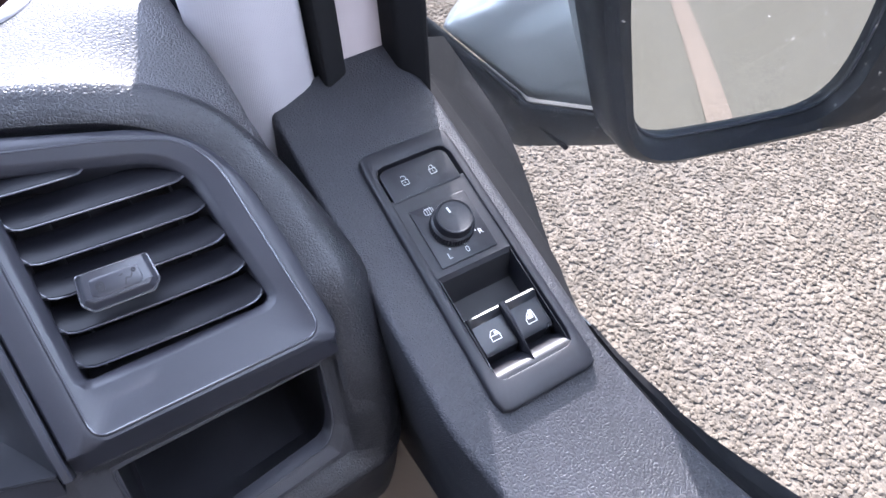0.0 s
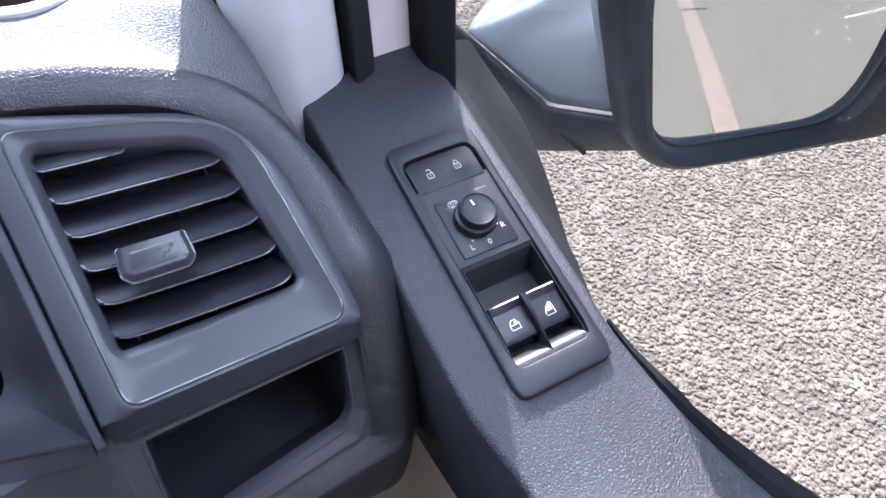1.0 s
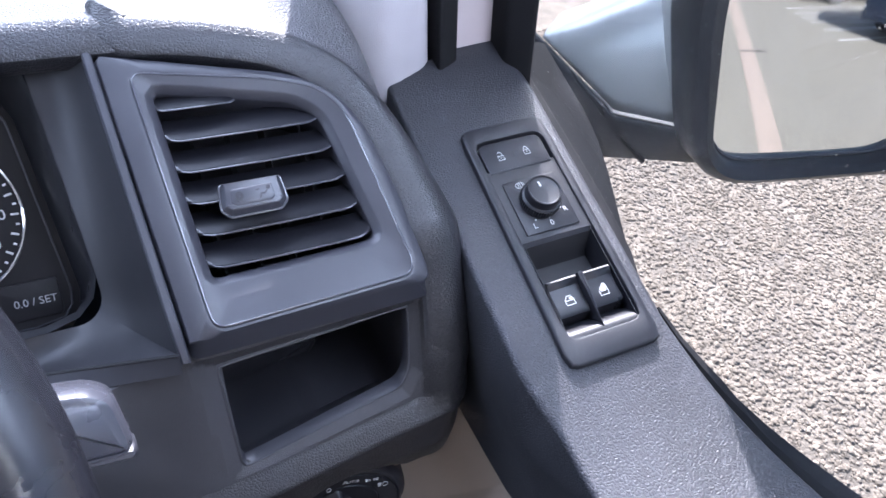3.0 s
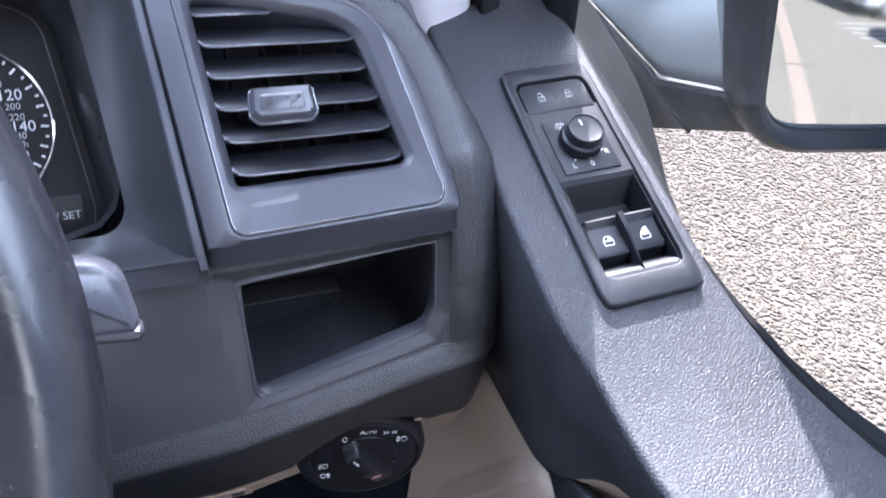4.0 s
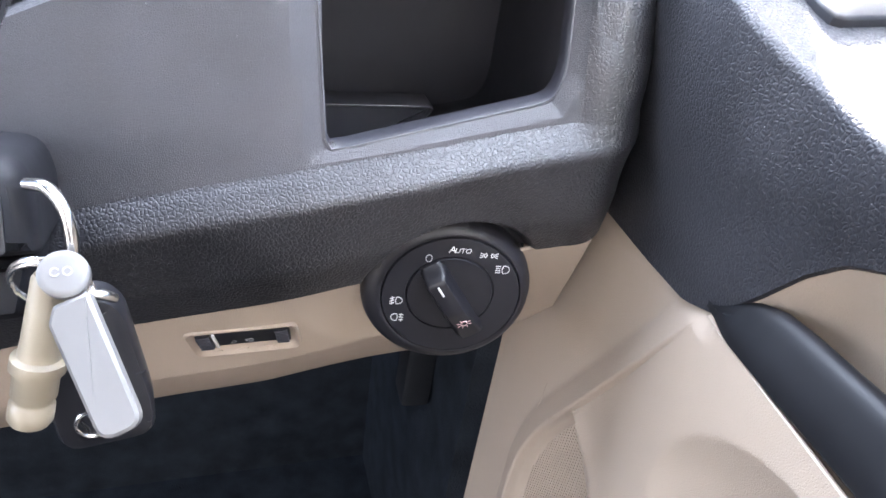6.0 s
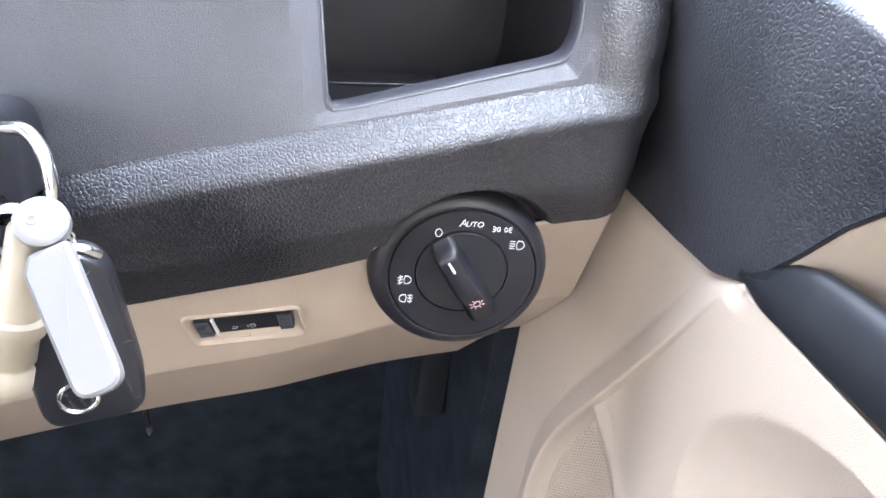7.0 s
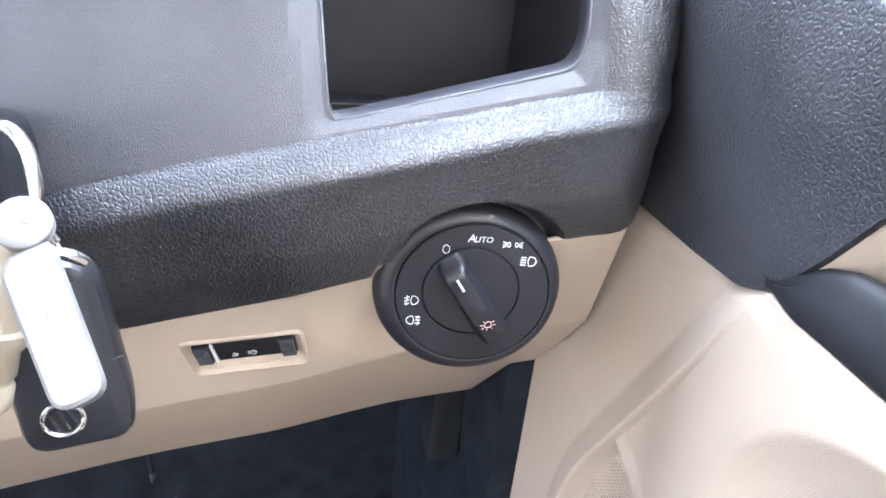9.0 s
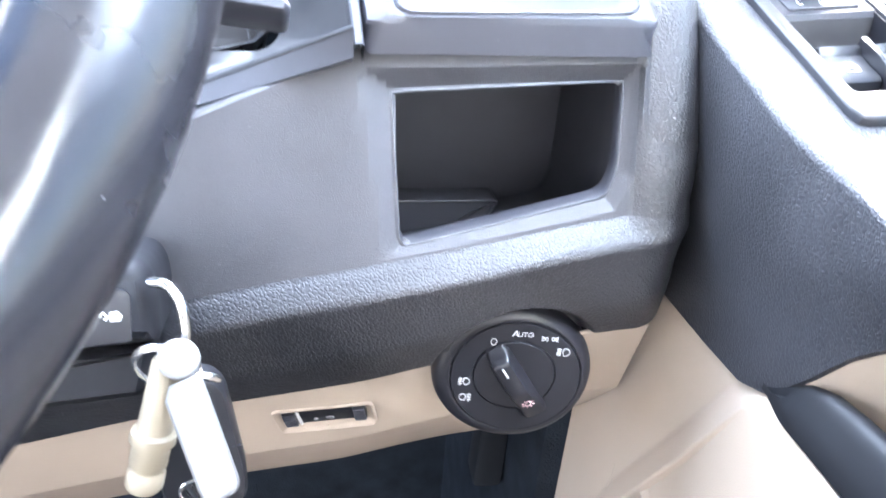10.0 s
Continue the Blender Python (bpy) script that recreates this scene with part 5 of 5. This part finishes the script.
    part("foot_joint", tube([foot(0.088, 1.495, 0.005), foot(0.06, 1.477, 0.006), foot(0.036, 1.459, 0.005), foot(0.016, 1.443, 0.000)], [0.001, 0.0016, 0.002, 0.002], 8, 5), rubber, mm)
    return mm


# ---------------------------------------------------------------- wheel, stalk, ignition, keys
def build_wheel():
    w = thing("steering_wheel", (-0.275, 0.06, 1.34), "worn dark leather steering wheel", "steering wheel")
    m = axes((-0.2802, 0.0721, 1.5404), (1, 0, 0), (0, 0.657, 0.754))
    R, r = 0.1886, 0.0163
    rows = []
    for i in range(120):
        a = 2 * math.pi * i / 120
        rows.append([m @ Vector(((R + r * math.cos(q)) * math.cos(a), (R + r * math.cos(q)) * math.sin(a), 1.12 * r * math.sin(q))) for q in (2 * math.pi * j / 24 for j in range(24))])
    rows.append(rows[0])
    bm, _ = sheet(rows, closed=True)
    bmesh.ops.remove_doubles(bm, verts=bm.verts, dist=1e-6)
    part("rim", bm, wheel_leather, w)
    part("spoke", tube([m @ Vector((x, -0.02, -0.012)) for x in (-0.17, -0.12, -0.06)], [0.012, 0.014, 0.02], 12, 4), switch_plastic, w)
    part("hub", stack(circle(0, 0, 0.075, 40), m, [(-0.05, 0.01), (-0.02, 0), (-0.005, 0.004), (0.0, 0.015)]), switch_plastic, w)
    return w


def build_stalk():
    s = thing("wiper_stalk", (-0.10, 0.14, 1.50), "satin grey control stalk behind the steering wheel", "control stalk")
    m = axes((-0.0850, 0.1405, 1.5030), (1, 0.0, -0.12), (0.0, 0.55, 0.83))
    o = rounded([(-0.03, -0.012), (0.0145, -0.012), (0.0165, -0.0085), (0.0115, 0.0105), (0.004, 0.0150), (-0.03, 0.0170)], [0.003, 0.002, 0.003, 0.008, 0.008, 0.003], 6)
    part("paddle", stack(o, m, [(-0.012, 0.003), (-0.008, 0.0), (0.004, 0.0), (0.008, 0.0018), (0.009, 0.004)]), stalk_grey, s)
    part("end_cap", stack(rounded([(-0.028, -0.0150), (0.0165, -0.0150), (0.0180, -0.0120), (0.0168, -0.0095), (-0.028, -0.0095)], 0.0015), m, [(-0.011, 0.002), (-0.008, 0), (0.005, 0), (0.008, 0.0015)]), bezel_plastic, s)
    part("shaft", tube([(-0.10, 0.143, 1.503), (-0.17, 0.15, 1.50), (-0.26, 0.16, 1.49)], 0.009, 12, 4), switch_plastic, s)
    return s


def build_column():
    c = thing("steering_column", (-0.19, 0.17, 1.36), "dark plastic steering column shroud with button pad", "steering column")
    m = axes((-0.128, 0.1325, 1.4000), (1, 0.10, 0), (0, 0.35, 0.94))
    o = rounded([(-0.17, -0.0245), (0.0085, -0.0245), (0.0095, -0.004), (0.0060, 0.0065), (-0.010, 0.0085), (-0.17, 0.0085)], [0.003, 0.003, 0.008, 0.006, 0.01, 0.003], 6)
    part("shroud", stack(o, m, [(-0.12, -0.001), (-0.010, 0.0), (-0.005, 0.0008), (-0.002, 0.0026), (0.0, 0.0055)]), shroud_plastic, c)
    key = rounded([(-0.05, -0.0220), (0.0000, -0.0220), (0.0012, -0.0045), (-0.0015, -0.0025), (-0.05, -0.0020)], 0.002)
    part("button_pad", pad(key, m, -0.001, 0.0010, 0.0006), switch_plastic, c, "dark button pad with white symbol")
    f = m @ Matrix.Translation((-0.0055, -0.012, 0.0011))
    part("button_symbol", strokes([[(-0.0040, 0.0002), (-0.0026, 0.0016), (-0.0014, 0.0002), (-0.0024, -0.0010)], [(-0.0004, -0.0014), (0.0022, -0.0014), (0.0030, 0.0), (0.0020, 0.0014), (-0.0004, 0.0014), (-0.0004, -0.0014)], [(-0.0004, 0), (0.0024, 0)]], f, 0.0009), white_ink, c)
    part("lower_shroud", stack(rounded([(-0.17, -0.046), (0.000, -0.046), (0.006, -0.026), (-0.17, -0.026)], 0.003), m, [(-0.10, 0), (-0.012, 0), (-0.008, 0.003)]), shroud_plastic, c)
    return c


def build_keys():
    k = thing("key_bunch", (-0.112, 0.118, 1.30), "keys with ivory whistle and white tag hanging from the ignition", "keys")
    # steel loop from the ignition, split ring
    loop = [(-0.1195, 0.131, 1.4000), (-0.1130, 0.126, 1.4015), (-0.1085, 0.121, 1.3970), (-0.1075, 0.118, 1.3890), (-0.1085, 0.117, 1.3815)]
    part("key_loop", tube(loop, [0.0019, 0.0020, 0.0020, 0.0019, 0.0016], 12, 6), chrome, k, "worn steel loop")
    rm = axes((-0.1150, 0.1165, 1.3740), (0.92, -0.2, 0.1), (0.1, -0.25, 0.96))
    for off, r in ((0.0, 0.0115), (0.0012, 0.0108)):
        part("split_ring", tube([rm @ Vector((r * math.cos(q), r * math.sin(q), off)) for q in (2 * math.pi * i / 32 for i in range(33))], 0.0008, 8, raw=True), chrome, k)
    # ivory whistle: turned body with a flat disc head
    top, low = Vector((-0.1135, 0.1130, 1.3800)), Vector((-0.1262, 0.1030, 1.3310))
    ax = (low - top).normalized()
    sd = ax.cross(Vector((0, 1, 0))).normalized()
    up = ax.cross(sd)
    L = (low - top).length
    rows = []
    for f, r in ((0.0, 0.0045), (0.03, 0.0052), (0.45, 0.0058), (0.53, 0.0062), (0.55, 0.0078), (0.62, 0.0080), (0.66, 0.0066), (0.80, 0.0066), (0.82, 0.0058), (0.85, 0.0058), (0.87, 0.0066), (0.97, 0.0066), (1.0, 0.0058)):
        c = top + ax * (L * f)
        rows.append([c + r * (math.cos(q) * sd + math.sin(q) * up) for q in (2 * math.pi * j / 24 for j in range(24))])
    part("whistle", capped(rows), ivory_plastic, k, "ivory plastic whistle body")
    dm = axes((-0.1092, 0.1090, 1.3828), (1, 0.1, 0.0), (0.0, 0.75, 0.66))
    disc = part("whistle_head", stack(circle(0, 0, 0.0069, 36), dm, [(-0.0030, 0.001), (-0.0024, 0.0), (0.0012, 0.0), (0.0020, 0.0008), (0.0022, 0.002)]), white_plastic, k, "round white whistle head")
    part("scribble", strokes([arc(-0.002, 0.0005, 0.0012, 30, 330, 8), arc(0.0012, 0.0005, 0.0012, 0, 360, 8)], dm @ Matrix.Translation((0, 0, 0.0023)), 0.0004), grey_ink, disc)
    # white tag: flat rounded bar
    a, b = Vector((-0.1085, 0.1040, 1.3770)), Vector((-0.0945, 0.0770, 1.3500))
    tm = axes((a + b) / 2, (b - a).cross(Vector((-0.1, -0.75, 0.55))), a - b)
    h = (a - b).length / 2
    part("white_tag", stack(rounded([(-0.0062, -h), (0.0062, -h), (0.0066, h * 0.78), (0.0036, h), (-0.0066, h)], [0.005, 0.005, 0.001, 0.001, 0.001], 5), tm, [(-0.0026, 0.001), (-0.0018, 0), (0.0018, 0), (0.0026, 0.001)]), white_plastic, k, "plain white plastic key tag")
    part("tag_eyelet", tube([(-0.1050, 0.113, 1.3720), (-0.1010, 0.114, 1.3705), (-0.0985, 0.116, 1.3675)], [0.0016, 0.0019, 0.0016], 10, 5), chrome, k)
    # car key
    km = axes((-0.1095, 0.1215, 1.3340), (0.99, 0.12, 0.05), (0.05, 0.10, 0.99))
    body = rounded([(-0.0155, -0.031), (0.0145, -0.031), (0.0165, -0.018), (0.0135, 0.024), (0.0085, 0.031), (-0.0115, 0.031), (-0.0165, 0.010)], [0.008, 0.008, 0.01, 0.006, 0.005, 0.006, 0.01], 5)
    key = part("car_key", stack(body, km, [(-0.0065, 0.002), (-0.0045, 0.0), (0.0035, 0.0), (0.0058, 0.0012), (0.0066, 0.0035)]), smooth_black, k, "black plastic remote key")
    part("key_seam", strokes([[(-0.0140, -0.0062), (0.0160, -0.0010)]], km @ Matrix.Translation((0, 0, 0.0062)), 0.0005), dark_inside, key)
    bm_ = km @ Matrix.Translation((-0.0035, -0.0190, 0.0066))
    part("badge_ring", tube([bm_ @ Vector((0.0056 * math.cos(q), 0.0056 * math.sin(q), 0)) for q in (2 * math.pi * i / 32 for i in range(33))], 0.0007, 8, raw=True), chrome, key)
    part("badge_bars", strokes([[(-0.0034, 0.0022), (-0.0016, -0.0034)], [(-0.0008, 0.0036), (0.0012, -0.0036)], [(0.0018, 0.0034), (0.0036, -0.0020)]], bm_, 0.0009), chrome, key)
    return k


# ---------------------------------------------------------------- closing walls of the cab, outside of the van
def plain_box(x0, y0, z0, x1, y1, z1):
    return stack([(x0, y0), (x1, y0), (x1, y1), (x0, y1)], Matrix.Identity(4), [(z0, 0), (z1, 0)])


def build_cab():
    solo("floor", plain_box(-1.75, -0.62, 0.60, 0.10, 0.75, 0.70), carpet, "black carpeted cab floor", "floor", "structure", smooth=False)
    solo("wall_front", plain_box(-1.75, 0.62, 0.60, 0.20, 0.72, 1.50), carpet, "dark footwell bulkhead", "wall", "structure", smooth=False)
    solo("wall_rear", plain_box(-1.80, -0.67, 0.60, 0.16, -0.62, 2.25), seat_cloth, "grey cloth wall behind the seats", "wall", "structure", smooth=False)
    # unseen dark block, added to keep bounce light off knee roll and strip
    solo("unseen_shade_block", plain_box(-0.66, -0.62, 0.70, -0.04, -0.48, 1.46), rubber, "unseen dark block added behind the driver to cut bounce light", "wall", "structure", smooth=False)
    solo("ceiling", plain_box(-1.80, -0.62, 2.20, 0.16, -0.05, 2.25), lining, "grey headlining", "ceiling", "structure", smooth=False)
    solo("wall_left", plain_box(-1.80, -0.62, 0.60, -1.75, 0.70, 1.48), panel_plastic, "dark grey far door panel", "wall", "structure", smooth=False)
    solo("wall_right", plain_box(0.205, -1.0, 0.55, 0.245, 0.62, 1.405), silver, "silver painted outer door skin", "door skin", "structure", smooth=False)
    solo("wall_side", plain_box(0.16, -4.6, 0.30, 0.26, -0.62, 2.4), silver, "silver painted van side", "van body", "structure", smooth=False)
    solo("wall_footwell", plain_box(0.100, 0.268, 0.65, 0.117, 0.65, 1.30), carpet, "dark footwell side panel", "wall", "structure", smooth=False)
    solo("footwell_panel", plain_box(-0.62, 0.56, 0.70, 0.100, 0.58, 1.27), carpet, "dark panel under the dash", "wall", "structure", smooth=False)


def build_footwell():
    """What hangs in the dark under the dash."""
    wire = thing("loose_wire", (-0.139, 0.36, 1.07), "thin dark wire with a pale tip under the dash", "wire")
    run = [(-0.1395, 0.382, 1.105), (-0.1393, 0.367, 1.080), (-0.1390, 0.361, 1.063), (-0.1386, 0.360, 1.047)]
    part("lead", tube(run, 0.0020, 10, 6), shroud_plastic, wire)
    part("tip", tube([(-0.1386, 0.360, 1.047), (-0.1385, 0.360, 1.042), (-0.1384, 0.360, 1.037)], [0.0020, 0.0022, 0.0012], 10, 4), stalk_grey, wire, "paler plastic tip")
    m = axes((0.0835, 0.335, 1.048), (0.98, 0.0, -0.06), (-0.11, 0.10, 1.0))
    bracket = thing("pedal_bracket", (0.0835, 0.345, 1.05), "black plastic pedal bracket in the footwell", "pedal")
    part("arm", stack(rounded([(-0.012, 0.0), (0.014, 0.0), (0.013, 0.16), (-0.013, 0.16)], [0.006, 0.006, 0.001, 0.001], 4), m, [(-0.030, 0.002), (-0.004, 0.0), (-0.001, 0.0008), (0.0, 0.003)]), foot_plastic, bracket)
    part("flange", box(m, -0.020, 0.090, -0.034, 0.022, 0.160, -0.030, 0.001), foot_plastic, bracket)


# ---------------------------------------------------------------- outside
def build_ground():
    bm = bmesh.new()
    bm.faces.new([bm.verts.new(p) for p in ((-300, -300, GROUND), (300, -300, GROUND), (300, 300, GROUND), (-300, 300, GROUND))])
    solo("ground", bm, asphalt, "worn pale asphalt", "ground", "structure", smooth=False)
    solo("gravel_bed", plain_box(0.35, -1.2, GROUND, 6.5, 7.0, GROUND + 0.004), soil, "sandy soil under the gravel", "ground", "structure", smooth=False)
    bm, _ = sheet([[(x, y, GROUND + 0.005) for x in (1.36, 1.57)] for y in (-1.3, -10, -30, -60)])
    solo("road_line", bm, line_paint, "faded pinkish white line on the asphalt", "road marking", "structure", smooth=False)
    # loose stones
    t = (1 + 5**0.5) / 2
    ico = np.array([(-1, t, 0), (1, t, 0), (-1, -t, 0), (1, -t, 0), (0, -1, t), (0, 1, t), (0, -1, -t), (0, 1, -t), (t, 0, -1), (t, 0, 1), (-t, 0, -1), (-t, 0, 1)]) / (1 + t * t) ** 0.5
    tri = np.array([(0, 11, 5), (0, 5, 1), (0, 1, 7), (0, 7, 10), (0, 10, 11), (1, 5, 9), (5, 11, 4), (11, 10, 2), (10, 7, 6), (7, 1, 8), (3, 9, 4), (3, 4, 2), (3, 2, 6), (3, 6, 8), (3, 8, 9), (4, 9, 5), (2, 4, 11), (6, 2, 10), (8, 6, 7), (9, 8, 1)])
    rng = np.random.default_rng(5)
    near, count = 66000, 88000
    px = np.concatenate((0.80 + 3.5 * rng.random(near) ** 1.1, 3.3 + 2.5 * rng.random(count - near)))
    py = np.concatenate((-0.3 + 3.6 * rng.random(near), 2.2 + 3.6 * rng.random(count - near)))
    size = 0.0048 + 0.0080 * rng.random(count) ** 1.7
    verts = np.empty((count, 12, 3))
    for i in range(count):
        q = rng.normal(size=4)
        q /= np.linalg.norm(q)
        w, x, y, z = q
        rot = np.array([[1 - 2 * (y * y + z * z), 2 * (x * y - z * w), 2 * (x * z + y * w)], [2 * (x * y + z * w), 1 - 2 * (x * x + z * z), 2 * (y * z - x * w)], [2 * (x * z - y * w), 2 * (y * z + x * w), 1 - 2 * (x * x + y * y)]])
        s = size[i] * (0.75 + 0.5 * rng.random(3))
        v = ico * (0.78 + 0.44 * rng.random((12, 1))) * s
        verts[i] = (v @ rot.T) * (1, 1, 0.5) + (px[i], py[i], GROUND + 0.004 + size[i] * 0.18)
    faces = (tri[None] + 12 * np.arange(count)[:, None, None]).reshape(-1, 3)
    me = bpy.data.meshes.new("gravel")
    me.from_pydata(verts.reshape(-1, 3).tolist(), [], faces.tolist())
    me.materials.append(stone)
    tagged(new("gravel", me), "loose pale angular gravel stones", "gravel", kind="stuff")


def build_car(name, at, turn, size, paint, label):
    """A parked car: body shell, cabin, windows, wheels."""
    L, W, H = size
    car = thing(name, (at[0], at[1], GROUND), label, "car", "parked cars")
    m = pose(at[0], at[1], GROUND, 0, 0, turn)
    side = rounded([(-L / 2, 0.25), (L / 2, 0.25), (L / 2, H * 0.55), (L * 0.30, H * 0.62), (L * 0.16, H), (-L * 0.36, H), (-L / 2, H * 0.62)], 0.12, 5)
    up = m @ axes((0, 0, 0), (1, 0, 0), (0, 0, 1))
    part("body", stack(side, up, [(-W / 2, 0.10), (-W / 2 + 0.10, 0), (W / 2 - 0.10, 0), (W / 2, 0.10)]), paint, car)
    for s in (-1, 1):
        for a, b in ((-L * 0.33, -L * 0.06), (-L * 0.04, L * 0.14)):
            win = rounded([(a, H * 0.64), (b + 0.12, H * 0.64), (b, H * 0.92), (a, H * 0.92)], 0.05)
            part("side_window", stack(win, up, [(-s * W / 2 - 0.006, 0), (-s * W / 2 + 0.006, 0)]), car_glass, car)
        for x in (-L * 0.31, L * 0.31):
            wm = m @ Matrix.Translation((x, s * (W / 2 - 0.09), 0.32)) @ Matrix.Rotation(radians(90), 4, "X")
            wheel = part("wheel", stack(circle(0, 0, 0.32, 28), wm, [(-0.10, 0.02), (-0.08, 0), (0.08, 0), (0.10, 0.02)]), tyre_rubber, car)
            part("rim", stack(circle(0, 0, 0.20, 20), wm, [(-0.108, 0.02), (-0.10, 0), (0.10, 0), (0.108, 0.02)]), car_silver, wheel)
    return car


def build_outside():
    build_ground()
    build_car("parked_car", (5.6, -8.3), -24, (4.1, 1.7, 1.45), car_blue, "dark blue car parked across a bay")
    build_car("parked_car", (4.55, -12.3), -22, (3.5, 1.6, 1.45), car_silver, "small silver car parked on the asphalt")
    build_car("parked_car", (2.2, -14.2), -22, (3.8, 1.65, 1.5), car_dark, "dark car parked at the far side")
    for x, y in ((3.54, -5.9), (3.03, -7.6), (2.93, -8.33), (2.85, -8.94), (2.73, -9.3), (2.64, -9.7), (2.55, -10.2)):
        along, wide = Vector((0.92, -0.39, 0)), Vector((0.039, 0.092, 0)) * 0.7
        bm, _ = sheet([[Vector((x, y, GROUND + 0.005)) + along * f + wide * g for f in (0, 2.4, 4.6)] for g in (0, 1)])
        solo("bay_line", bm, bay_paint, "white parking bay line on the asphalt", "road marking", "structure", "parking bay lines", smooth=False)
    bm, _ = sheet([[(x, -6.42 + dy - 0.3 * (x - 1.38), GROUND + 0.009) for x in (1.36, 1.74)] for dy in (0, 0.05)])
    solo("asphalt_joint", bm, carpet, "dark tarred joint across the painted line", "road joint", "structure", smooth=False)


build_cab()
build_dashboard()
build_cup_holder()
build_vent()
build_cluster()
build_cluster_surround()
build_strip()
build_light_switch()
build_level_wheel()
build_door()
build_switch_plate()
build_pillar()
build_window()
build_mirror()
build_wheel()
build_stalk()
build_column()
build_keys()
build_footwell()
build_outside()
